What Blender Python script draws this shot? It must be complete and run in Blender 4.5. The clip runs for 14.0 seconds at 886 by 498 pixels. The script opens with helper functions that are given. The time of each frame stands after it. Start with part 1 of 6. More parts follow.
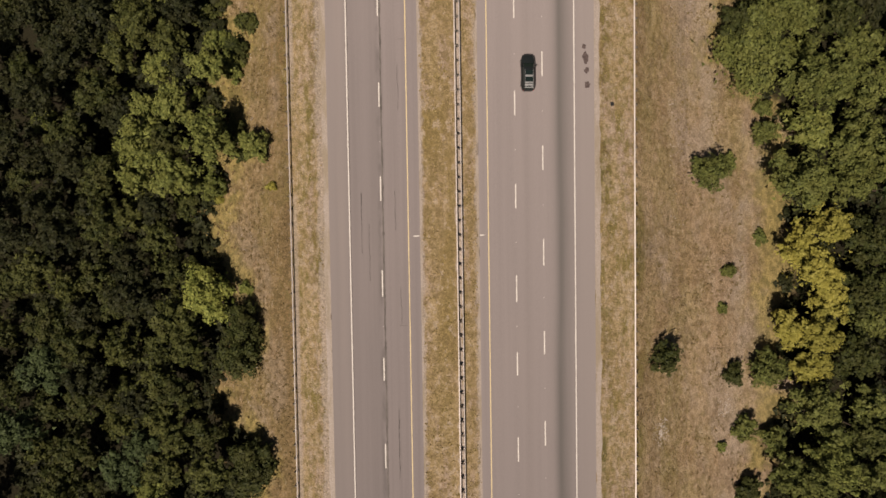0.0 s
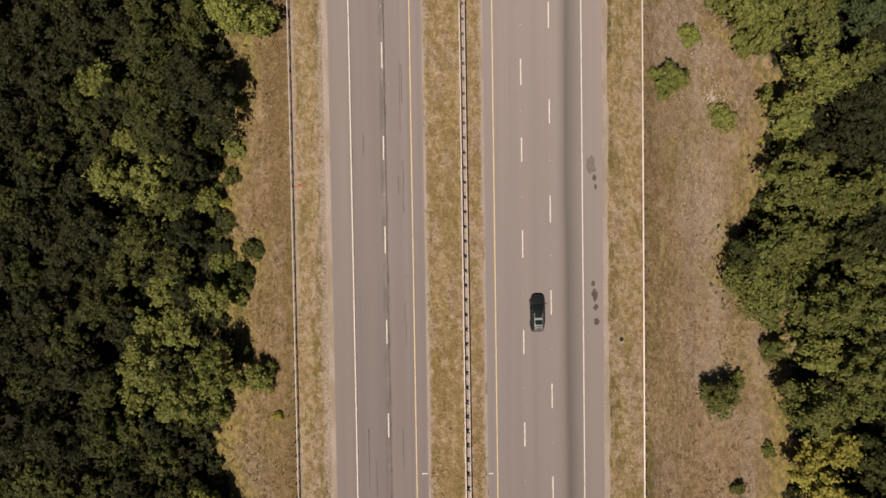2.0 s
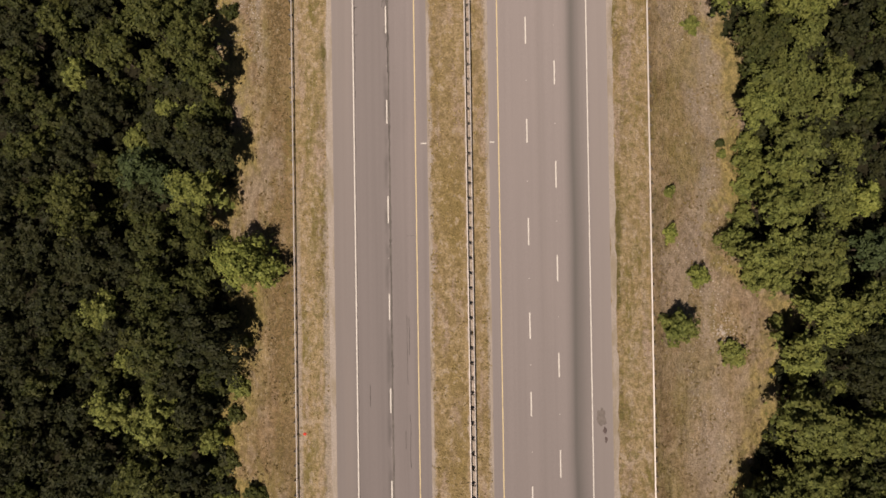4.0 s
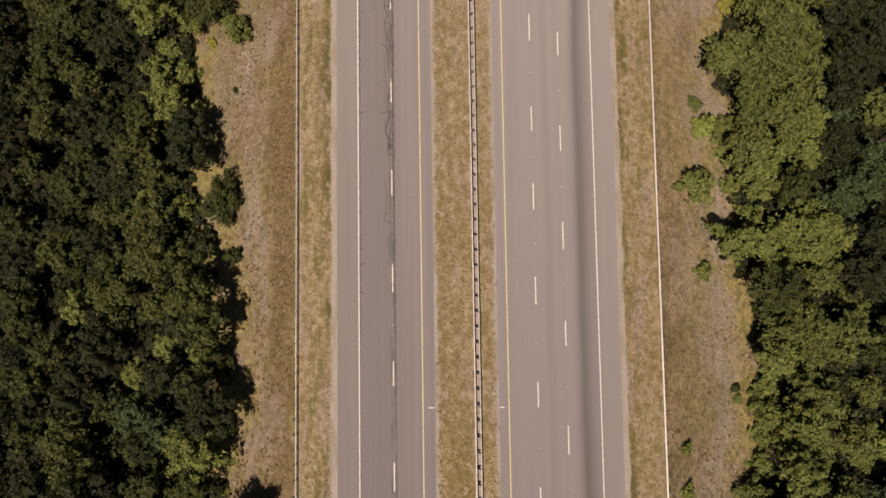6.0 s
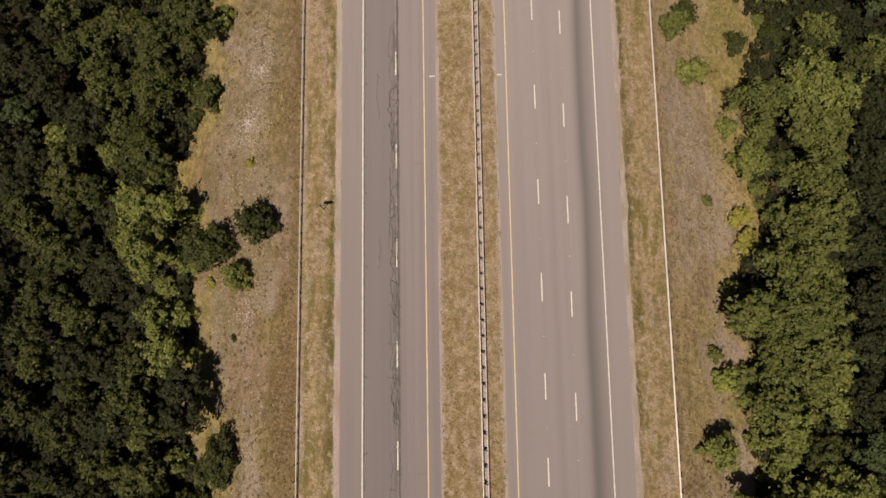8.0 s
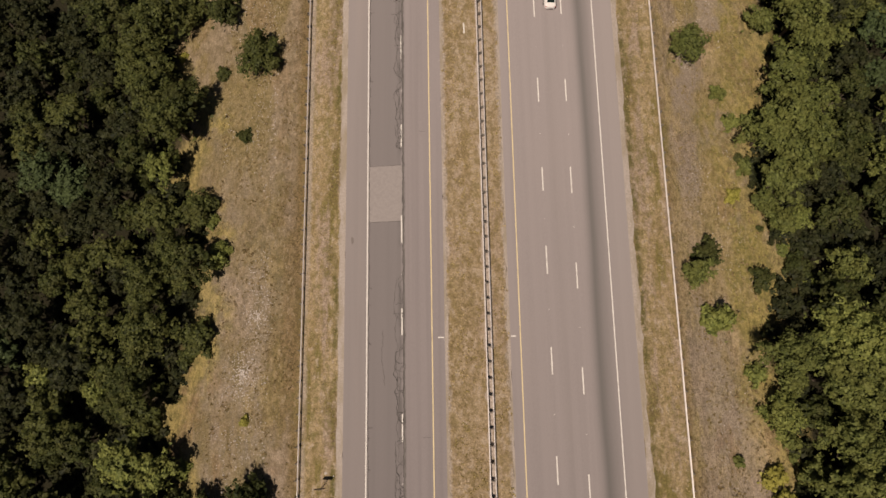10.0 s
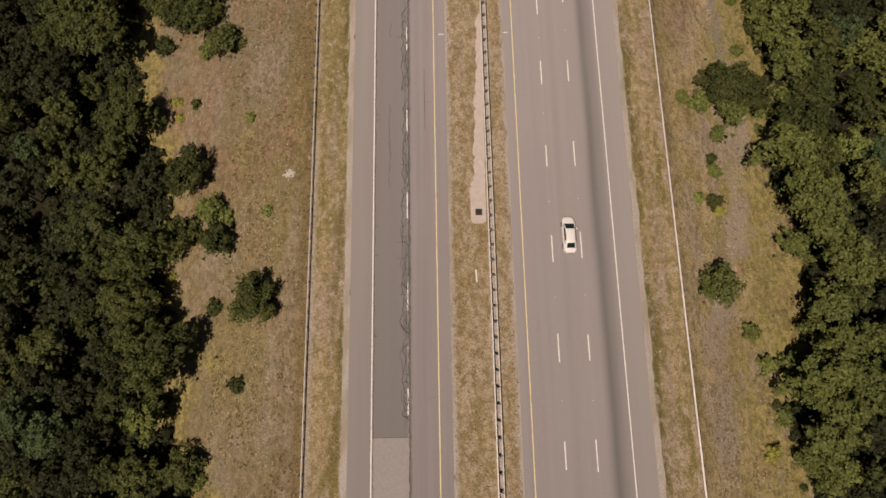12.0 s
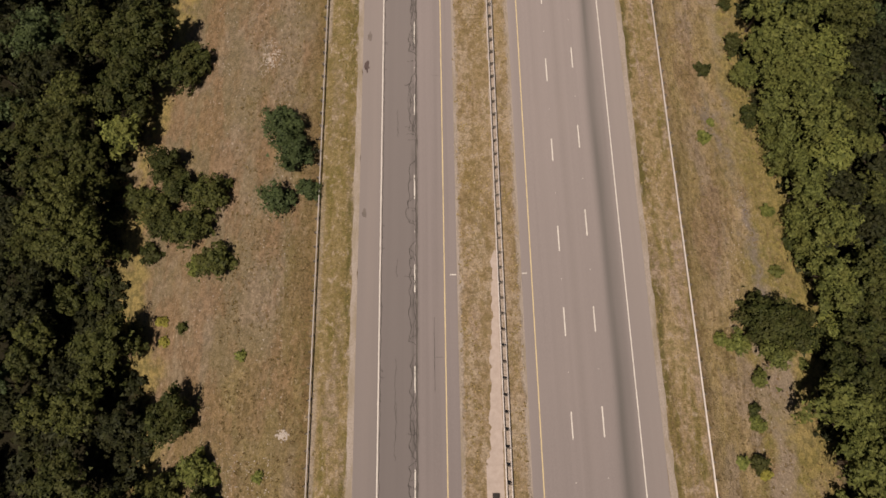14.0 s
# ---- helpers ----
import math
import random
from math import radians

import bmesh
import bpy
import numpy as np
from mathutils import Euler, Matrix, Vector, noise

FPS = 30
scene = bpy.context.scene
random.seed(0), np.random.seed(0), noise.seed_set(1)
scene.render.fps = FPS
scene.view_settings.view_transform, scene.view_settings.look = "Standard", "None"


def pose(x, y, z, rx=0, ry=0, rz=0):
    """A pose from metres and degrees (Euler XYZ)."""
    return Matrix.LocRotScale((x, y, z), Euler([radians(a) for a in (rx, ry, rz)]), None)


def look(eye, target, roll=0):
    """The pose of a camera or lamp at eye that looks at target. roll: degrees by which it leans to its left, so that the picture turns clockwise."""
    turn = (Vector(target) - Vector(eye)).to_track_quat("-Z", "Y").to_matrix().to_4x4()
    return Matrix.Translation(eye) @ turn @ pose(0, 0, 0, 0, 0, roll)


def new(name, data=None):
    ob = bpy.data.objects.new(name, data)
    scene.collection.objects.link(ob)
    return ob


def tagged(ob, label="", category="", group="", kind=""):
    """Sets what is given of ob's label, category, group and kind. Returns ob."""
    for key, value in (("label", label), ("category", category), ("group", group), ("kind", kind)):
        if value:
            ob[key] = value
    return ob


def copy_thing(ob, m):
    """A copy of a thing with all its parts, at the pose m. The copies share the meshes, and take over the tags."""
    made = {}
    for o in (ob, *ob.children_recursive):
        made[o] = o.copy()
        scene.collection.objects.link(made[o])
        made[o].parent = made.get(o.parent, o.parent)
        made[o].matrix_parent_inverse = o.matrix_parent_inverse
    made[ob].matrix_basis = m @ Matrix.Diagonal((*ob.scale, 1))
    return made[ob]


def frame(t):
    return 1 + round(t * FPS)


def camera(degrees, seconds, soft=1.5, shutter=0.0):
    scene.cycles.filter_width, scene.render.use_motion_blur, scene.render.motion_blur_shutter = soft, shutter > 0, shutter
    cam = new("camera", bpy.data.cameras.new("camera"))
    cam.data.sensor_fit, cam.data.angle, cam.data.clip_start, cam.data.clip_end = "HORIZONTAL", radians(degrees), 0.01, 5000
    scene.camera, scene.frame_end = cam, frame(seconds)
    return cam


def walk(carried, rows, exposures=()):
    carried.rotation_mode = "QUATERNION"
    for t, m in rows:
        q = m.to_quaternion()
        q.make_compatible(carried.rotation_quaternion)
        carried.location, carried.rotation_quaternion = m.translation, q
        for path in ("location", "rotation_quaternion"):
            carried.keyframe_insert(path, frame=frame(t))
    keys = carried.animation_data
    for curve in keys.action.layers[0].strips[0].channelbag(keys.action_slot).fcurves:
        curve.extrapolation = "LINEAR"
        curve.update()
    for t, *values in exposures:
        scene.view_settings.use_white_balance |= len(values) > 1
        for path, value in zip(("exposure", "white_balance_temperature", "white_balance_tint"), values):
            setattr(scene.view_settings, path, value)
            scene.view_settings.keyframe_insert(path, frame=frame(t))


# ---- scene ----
cam = camera(70.16, 14.0, soft=1.6)
# seconds, east, north, height, tilt from straight down, roll, heading
PATH = [
    (0.0, -7.542, 11.512, 83.689, -2.269, 1.454, -0.870),
    (0.5, -7.931, 19.409, 83.225, -2.427, 1.310, -0.893),
    (1.0, -8.291, 27.159, 82.785, -2.402, 1.183, -0.903),
    (1.5, -8.626, 34.776, 82.365, -2.214, 1.069, -0.903),
    (2.0, -8.938, 42.279, 81.963, -1.881, 0.968, -0.895),
    (2.5, -9.232, 49.682, 81.576, -1.421, 0.879, -0.883),
    (3.0, -9.508, 57.000, 81.201, -0.851, 0.800, -0.868),
    (3.5, -9.770, 64.248, 80.835, -0.187, 0.730, -0.853),
    (4.0, -10.020, 71.437, 80.478, 0.557, 0.668, -0.839),
    (4.5, -10.260, 78.582, 80.127, 1.366, 0.613, -0.828),
    (5.0, -10.492, 85.692, 79.782, 2.228, 0.565, -0.820),
    (5.5, -10.718, 92.780, 79.440, 3.129, 0.522, -0.817),
    (6.0, -10.939, 99.854, 79.101, 4.059, 0.484, -0.819),
    (6.5, -11.156, 106.925, 78.765, 5.007, 0.450, -0.826),
    (7.0, -11.371, 114.000, 78.432, 5.963, 0.419, -0.839),
    (7.5, -11.584, 121.088, 78.101, 6.920, 0.392, -0.856),
    (8.0, -11.797, 128.194, 77.773, 7.868, 0.368, -0.878),
    (8.5, -12.010, 135.326, 77.449, 8.802, 0.347, -0.903),
    (9.0, -12.224, 142.488, 77.130, 9.716, 0.328, -0.930),
    (9.5, -12.439, 149.685, 76.816, 10.603, 0.312, -0.958),
    (10.0, -12.654, 156.921, 76.509, 11.461, 0.298, -0.986),
    (10.5, -12.870, 164.199, 76.212, 12.285, 0.287, -1.010),
    (11.0, -13.087, 171.520, 75.926, 13.074, 0.278, -1.030),
    (11.5, -13.303, 178.886, 75.653, 13.827, 0.272, -1.041),
    (12.0, -13.519, 186.297, 75.397, 14.541, 0.270, -1.042),
    (12.5, -13.733, 193.754, 75.160, 15.219, 0.272, -1.030),
    (13.0, -13.945, 201.256, 74.946, 15.861, 0.278, -1.000),
    (13.5, -14.153, 208.799, 74.757, 16.469, 0.289, -0.949),
    (14.0, -14.356, 216.383, 74.598, 17.047, 0.306, -0.874),
]
walk(cam, [(t, pose(*row)) for t, *row in PATH], [(0.0, 0.0, 7150, 15), (8.0, -0.03, 7150, 15), (11.0, -0.12, 7150, 15), (14.0, -0.18, 7150, 15)])

# ---------------------------------------------------------------- light
SUN_HEIGHT, SUN_FROM = 64.0, math.atan2(-0.56, -0.83)
world = bpy.data.worlds.new("sky")
world.use_nodes = True
scene.world = world
sky = world.node_tree.nodes.new("ShaderNodeTexSky")
sky.sky_type, sky.sun_disc = "NISHITA", False
sky.sun_elevation, sky.sun_rotation = radians(SUN_HEIGHT), SUN_FROM
world.node_tree.links.new(sky.outputs[0], world.node_tree.nodes["Background"].inputs[0])
world.node_tree.nodes["Background"].inputs[1].default_value = 0.023
sun = new("sun", bpy.data.lights.new("sun", "SUN"))
sun.data.energy, sun.data.angle, sun.data.color = 5.0, radians(0.6), (1.0, 0.925, 0.83)
sun.matrix_basis = look((0, 0, 0), (-math.sin(SUN_FROM) * math.cos(radians(SUN_HEIGHT)), -math.cos(SUN_FROM) * math.cos(radians(SUN_HEIGHT)), -math.sin(radians(SUN_HEIGHT))))


# ---------------------------------------------------------------- material helpers
class Paint:
    """A node material with a few short-hands."""

    def __init__(self, name, rough=0.9, metal=0.0):
        self.mat = bpy.data.materials.new(name)
        self.mat.use_nodes = True
        self.nt = self.mat.node_tree
        self.bsdf = self.nt.nodes["Principled BSDF"]
        self.bsdf.inputs["Roughness"].default_value = rough
        self.bsdf.inputs["Metallic"].default_value = metal
        self.bsdf.inputs["Specular IOR Level"].default_value = 0.25
        self.bsdf.inputs["Diffuse Roughness"].default_value = 0.15
        self.geo = self.nt.nodes.new("ShaderNodeNewGeometry")
        self.xyz = self.nt.nodes.new("ShaderNodeSeparateXYZ")
        self.link(self.geo.outputs["Position"], self.xyz.inputs[0])

    def link(self, a, b):
        self.nt.links.new(a, b)

    def grain(self, scale, detail=3.0, stretch=(1, 1, 1), rough=0.6, shift=0.0):
        m = self.nt.nodes.new("ShaderNodeMapping")
        m.inputs["Scale"].default_value = stretch
        m.inputs["Location"].default_value = (shift, shift * 0.7, shift * 0.3)
        self.link(self.geo.outputs["Position"], m.inputs["Vector"])
        n = self.nt.nodes.new("ShaderNodeTexNoise")
        n.inputs["Scale"].default_value, n.inputs["Detail"].default_value, n.inputs["Roughness"].default_value = scale, detail, rough
        self.link(m.outputs[0], n.inputs["Vector"])
        return n.outputs["Fac"]

    def ramp(self, fac, *stops):
        r = self.nt.nodes.new("ShaderNodeValToRGB")
        while len(r.color_ramp.elements) < len(stops):
            r.color_ramp.elements.new(0.5)
        for e, (p, c) in zip(r.color_ramp.elements, stops):
            e.position = p
            e.color = (*c, 1) if isinstance(c, tuple) else (c, c, c, 1)
        self.link(fac, r.inputs[0])
        return r.outputs[0]

    def span(self, value, a, b, c=0.0, d=1.0, smooth=True):
        r = self.nt.nodes.new("ShaderNodeMapRange")
        r.interpolation_type = "SMOOTHSTEP" if smooth else "LINEAR"
        for k, v in zip(("From Min", "From Max", "To Min", "To Max"), (a, b, c, d)):
            r.inputs[k].default_value = v
        self.link(value, r.inputs["Value"])
        return r.outputs[0]

    def calc(self, op, a, b):
        m = self.nt.nodes.new("ShaderNodeMath")
        m.operation = op
        m.use_clamp = False
        for i, v in enumerate((a, b)):
            if isinstance(v, (int, float)):
                m.inputs[i].default_value = v
            else:
                self.link(v, m.inputs[i])
        return m.outputs[0]

    def band(self, axis, a, b, soft):
        """1 between a and b along an axis of the world, with soft ends."""
        v = self.xyz.outputs[axis]
        return self.calc("MULTIPLY", self.span(v, a - soft, a + soft), self.span(v, b - soft, b + soft, 1.0, 0.0))

    def mix(self, fac, a, b, mode="MIX"):
        m = self.nt.nodes.new("ShaderNodeMix")
        m.data_type, m.blend_type, m.clamp_factor = "RGBA", mode, True
        for i, v in ((0, fac), (6, a), (7, b)):
            if isinstance(v, (int, float)):
                m.inputs[i].default_value = v
            elif isinstance(v, tuple):
                m.inputs[i].default_value = (*v, 1)
            else:
                self.link(v, m.inputs[i])
        return m.outputs[2]

    def colour(self, out):
        if isinstance(out, tuple):
            self.bsdf.inputs["Base Color"].default_value = (*out, 1)
        else:
            self.link(out, self.bsdf.inputs["Base Color"])
        return self

    def relief(self, height, strength=0.4, distance=0.05):
        b = self.nt.nodes.new("ShaderNodeBump")
        b.inputs["Strength"].default_value, b.inputs["Distance"].default_value = strength, distance
        self.link(height, b.inputs["Height"])
        self.link(b.outputs[0], self.bsdf.inputs["Normal"])
        return self


def plain(name, colour, rough=0.6, metal=0.0, vary=0.12, scale=6.0):
    p = Paint(name, rough, metal)
    n = p.grain(scale, 3)
    lo, hi = (tuple(c * (1 - vary) for c in colour), tuple(min(1, c * (1 + vary)) for c in colour))
    p.colour(p.ramp(n, (0.3, lo), (0.7, hi)))
    p.relief(p.grain(scale * 6, 2), 0.15, 0.01)
    return p.mat


def leaf_paint(name, dark, light, warm):
    dark, light, warm = ((a * 1.17, b * 1.14, c * 1.15) for a, b, c in (dark, light, warm))
    p = Paint(name, 0.65)
    info = p.nt.nodes.new("ShaderNodeObjectInfo")
    isle = p.geo.outputs["Random Per Island"]
    big = p.grain(0.5, 2)
    base = p.ramp(isle, (0.0, dark), (0.55, tuple((a + b) / 2 for a, b in zip(dark, light))), (1.0, light))
    tint = p.mix(p.span(big, 0.38, 0.68), base, warm, "MIX")
    mixed = p.mix(0.55, base, tint)
    shade = p.mix(p.calc("MULTIPLY", info.outputs["Random"], 0.5), mixed, p.mix(1.0, mixed, (0.55, 0.6, 0.6), "MULTIPLY"))
    p.colour(shade)
    p.bsdf.inputs["Specular IOR Level"].default_value = 0.15
    thin = p.nt.nodes.new("ShaderNodeBsdfTranslucent")
    p.link(shade, thin.inputs[0])
    both = p.nt.nodes.new("ShaderNodeMixShader")
    both.inputs[0].default_value = 0.08
    p.link(p.bsdf.outputs[0], both.inputs[1])
    p.link(thin.outputs[0], both.inputs[2])
    p.link(both.outputs[0], p.nt.nodes["Material Output"].inputs[0])
    return p.mat


# ---------------------------------------------------------------- materials
def asphalt(name, base, warm, streak=0.10):
    p = Paint(name, 0.92)
    p.bsdf.inputs["Diffuse Roughness"].default_value = 0.8
    fine = p.grain(9.0, 4)
    lanes = p.grain(1.0, 3, (1.1, 0.012, 1))
    blot = p.grain(0.12, 3, (1, 0.35, 1))
    c = p.ramp(fine, (0.3, tuple(v * 0.92 for v in base)), (0.7, tuple(v * 1.07 for v in base)))
    c = p.mix(p.span(lanes, 0.35, 0.7, 0, streak), c, (0.10, 0.09, 0.085))
    c = p.mix(p.span(blot, 0.45, 0.75, 0, 0.35), c, warm)
    return p, c, fine


p, c, fine = asphalt("worn_asphalt", (0.272, 0.237, 0.232), (0.290, 0.249, 0.239))
# the dark worn track of the truck lane: begins at the wheels and fades towards the edge line
waver = p.calc("ADD", p.xyz.outputs[0], p.span(p.grain(0.03, 2), 0.3, 0.7, -0.15, 0.15))
track = p.calc("MULTIPLY", p.span(waver, 4.3, 6.1), p.span(waver, 5.9, 9.3, 1.0, 0.0, False))
track = p.calc("POWER", track, 1.8)
track = p.calc("MULTIPLY", track, p.span(p.grain(0.5, 3, (1.2, 0.05, 1)), 0.2, 0.6, 0.52, 0.80))
c = p.mix(track, c, (0.100, 0.094, 0.088))
c = p.mix(p.calc("MULTIPLY", p.band(0, 1.2, 2.1, 0.5), 0.18), c, (0.18, 0.157, 0.148))
c = p.mix(p.calc("MULTIPLY", p.band(0, 8.3, 11.5, 0.25), 0.5), c, (0.254, 0.222, 0.211))
p.colour(c).relief(fine, 0.25, 0.01)
ASPHALT_EAST = p.mat

p, c, fine = asphalt("patched_asphalt", (0.251, 0.218, 0.215), (0.276, 0.237, 0.231), 0.18)
c = p.mix(p.calc("MULTIPLY", p.band(0, -22.1, -18.0, 0.06), p.span(p.xyz.outputs[1], 40, 190, 0.22, 0.68)), c, (0.168, 0.150, 0.146))
c = p.mix(p.calc("MULTIPLY", p.band(0, -23.9, -22.9, 0.35), p.span(p.grain(0.25, 3, (1, 0.1, 1), shift=3.0), 0.4, 0.65, 0.0, 0.35)), c, (0.315, 0.264, 0.246))
c = p.mix(p.calc("MULTIPLY", p.band(0, -25.4, -22.4, 0.15), 0.5), c, (0.250, 0.218, 0.205))
where_west = p.calc("MULTIPLY", p.band(0, -18.35, -17.5, 0.25), p.span(p.grain(0.5, 4, (1, 0.3, 1), shift=8.0), 0.40, 0.62, 0.05, 0.55))
c = p.mix(where_west, c, (0.105, 0.094, 0.089))
p.colour(c).relief(fine, 0.25, 0.01)
ASPHALT_WEST = p.mat

p = Paint("concrete_patch", 0.9)
n = p.grain(3.0, 4)
p.colour(p.ramp(n, (0.3, (0.228, 0.200, 0.190)), (0.7, (0.268, 0.236, 0.224)))).relief(p.grain(30, 2), 0.2, 0.01)
CONCRETE = p.mat
p = Paint("apron_concrete", 0.9)
n = p.grain(1.6, 4)
p.colour(p.ramp(n, (0.3, (0.37, 0.305, 0.270)), (0.7, (0.45, 0.378, 0.340)))).relief(p.grain(20, 2), 0.2, 0.01)
APRON = p.mat

p = Paint("gravel", 0.95)
n = p.grain(7.0, 4)
n2 = p.grain(0.6, 3, (1, 0.3, 1))
c = p.ramp(n, (0.3, (0.24, 0.20, 0.168)), (0.5, (0.325, 0.275, 0.24)), (0.75, (0.41, 0.355, 0.315)))
c = p.mix(p.span(n2, 0.42, 0.66, 0, 0.6), c, (0.22, 0.175, 0.110))
p.colour(c).relief(n, 0.6, 0.05)
GRAVEL = p.mat

p = Paint("white_line", 0.75)
n = p.grain(4.0, 4, (1, 0.4, 1))
p.colour(p.ramp(n, (0.28, (0.42, 0.38, 0.35)), (0.42, (0.60, 0.56, 0.52)), (0.8, (0.70, 0.66, 0.61))))
WHITE_LINE = p.mat
p = Paint("yellow_line", 0.75)
n = p.grain(3.0, 4, (1, 0.2, 1))
p.colour(p.ramp(n, (0.25, (0.42, 0.33, 0.20)), (0.45, (0.58, 0.465, 0.27)), (0.8, (0.66, 0.545, 0.33))))
YELLOW_LINE = p.mat
TAR = plain("tar_seal", (0.072, 0.064, 0.060), 0.75, 0, 0.25, 2.0)
SEAL = plain("worn_joint_seal", (0.118, 0.104, 0.096), 0.8, 0, 0.3, 0.8)
OIL = plain("oil_stain", (0.092, 0.068, 0.064), 0.6, 0, 0.35, 2.5)
SMUDGE = plain("faded_stain", (0.165, 0.140, 0.128), 0.85, 0, 0.2, 2.0)
STEEL = plain("galvanised_steel", (0.66, 0.60, 0.565), 0.55, 0.35, 0.14, 1.2)
POST = plain("weathered_post", (0.16, 0.14, 0.12), 0.8, 0.1, 0.25)
IRON = plain("cast_iron", (0.06, 0.05, 0.045), 0.7, 0.6)
BARK = plain("bark", (0.10, 0.075, 0.055), 0.95, 0, 0.35, 5.0)
STONE = plain("pale_stone", (0.40, 0.35, 0.31), 0.9, 0, 0.25)
RED = plain("red_plastic", (0.55, 0.05, 0.03), 0.5)
RUBBER = plain("rubber", (0.02, 0.02, 0.02), 0.85)
SIGN_BACK = plain("sign_metal", (0.030, 0.027, 0.025), 0.8, 0.0)
SIGN_PANEL = plain("sign_panel_edge", (0.23, 0.18, 0.13), 0.8, 0.0)

# the edges of the wood: north and east of each bend
EDGE_WEST = ((-80, -44), (-19, -37), (-12, -43), (-4, -36.5), (4, -40), (12, -42.6), (20, -39.5), (27, -40.2), (35, -39.4), (35, -37.5), (40, -38.3), (48, -41.3), (56, -39.8), (63, -37.8), (71, -39.4), (79, -40.6), (86, -38.9), (93, -40.3), (101, -40.7), (108, -42.1), (114, -45.5), (121, -44.3), (128, -45.6), (136, -46.4), (143, -46.3), (152, -49.7), (159, -45.6), (172, -44.5), (179, -45.6), (187, -50), (194, -46.5), (204, -52.7), (212, -53.6), (220, -52.2), (227, -56.3), (234, -59.4), (243, -60.7), (252, -62.4), (261, -61), (270, -58.9), (280, -57.1), (340, -58))
EDGE_EAST = ((-80, 36), (-22, 37.7), (-14, 40.4), (-6, 38.5), (2, 39.4), (11, 40.2), (17, 37.4), (24, 41.1), (30, 35), (39, 29.6), (47, 34.2), (54, 34.8), (64, 38.1), (70, 28.1), (77, 28.2), (78, 29.4), (85, 30.1), (92, 31), (100, 30), (106, 25.5), (111, 27), (119, 26.6), (124, 27.9), (130, 22.8), (138, 28.4), (144, 32.5), (151, 30.6), (160, 28.7), (171, 33.1), (178, 31.2), (185, 29), (193, 33), (201, 35.3), (209, 33.9), (219, 31.4), (225, 34.2), (232, 35.6), (240, 34.6), (248, 34.5), (257, 34.4), (265, 30.2), (275, 31.1), (340, 32))

# dry verge, slope and wood floor: one sheet, many covers
p = Paint("dry_grass_ground", 0.97)
fine, mid, wide = p.grain(4.5, 6, rough=0.75), p.grain(0.55, 4), p.grain(0.11, 3)
clump = p.grain(1.25, 5, (1, 0.7, 1), rough=0.7, shift=97.0)
tuft = p.grain(1.7, 3, rough=0.6, shift=30.0)
dots = p.grain(2.9, 3, rough=0.6, shift=61.0)
warp = p.span(p.grain(0.07, 3, shift=50.0), 0.3, 0.7, -4.0, 4.0, False)
x, y = p.xyz.outputs[0], p.xyz.outputs[1]
xw = p.calc("ADD", x, warp)
wriggle = p.span(p.grain(0.22, 4, shift=90.0), 0.25, 0.75, -2.2, 2.2, False)
STRAW, TAN, RUST, UMBER, OLIVE, SLATE, SOIL = (0.310, 0.232, 0.133), (0.258, 0.187, 0.100), (0.190, 0.130, 0.066), (0.088, 0.058, 0.025), (0.148, 0.120, 0.036), (0.180, 0.151, 0.134), (0.290, 0.216, 0.162)


def zone(a, b, soft):
    return p.calc("MULTIPLY", p.span(xw, a - soft, a + soft), p.span(xw, b - soft, b + soft, 1.0, 0.0))


def line_of(stops):
    """The x of a winding line along the highway: stops are (y, x)."""
    k = p.nt.nodes.new("ShaderNodeFloatCurve")
    pts = k.mapping.curves[0].points
    for i, (b, a) in enumerate(stops):
        q = ((b + 100) / 500, (a + 100) / 200)
        if i < 2:
            pts[i].location = q
        else:
            pts.new(*q)
    k.mapping.update()
    p.link(p.span(y, -100, 400, 0.0, 1.0, False), k.inputs["Value"])
    return p.span(k.outputs[0], 0.0, 1.0, -100.0, 100.0, False)


def trail(half, soft, *stops):
    """A winding band along the highway."""
    off = p.calc("ABSOLUTE", p.calc("SUBTRACT", p.calc("ADD", x, wriggle), line_of(stops)), 0.0)
    return p.span(off, half - soft, half + soft, 1.0, 0.0)


def where(*masks):
    out = masks[0]
    for m in masks[1:]:
        out = p.calc("MULTIPLY", out, m)
    return out


# slopes: rust and tan grass with dark tussocks and olive drifts
c = p.mix(p.span(mid, 0.36, 0.64), RUST, TAN)
c = p.mix(p.span(p.grain(0.9, 5, (1, 0.6, 1), rough=0.65, shift=17.0), 0.42, 0.60, 0.0, 0.7), c, (0.215, 0.150, 0.085))
c = p.mix(p.span(p.grain(0.3, 4, (1, 0.4, 1), shift=12.0), 0.47, 0.62, 0, 0.85), c, OLIVE)
c = p.mix(where(p.span(x, -31.0, -33.0), p.span(p.grain(0.25, 4, (1, 0.3, 1), shift=70.0), 0.40, 0.62, 0.1, 0.75)), c, p.mix(0.5, RUST, OLIVE))
c = p.mix(p.span(dots, 0.50, 0.66, 0, 0.40), c, STRAW)
c = p.mix(where(p.span(x, 15.0, 17.0), p.span(p.grain(0.06, 4, shift=81.0), 0.42, 0.60, 0.0, 0.6)), c, p.mix(mid, SOIL, TAN))
c = p.mix(where(p.span(x, -30.0, -32.0), p.span(y, 100, 150, 0.0, 0.45)), c, (0.125, 0.092, 0.050))
c = p.mix(p.span(tuft, 0.34, 0.48, 0.42, 0.0), c, UMBER)
c = p.mix(where(p.span(x, 16.5, 18.0), p.span(y, 70, 130, 0.0, 0.75)), c, p.mix(p.span(p.grain(0.25, 4, (1, 0.4, 1), shift=52.0), 0.40, 0.60), (0.345, 0.258, 0.152), (0.285, 0.215, 0.096)))
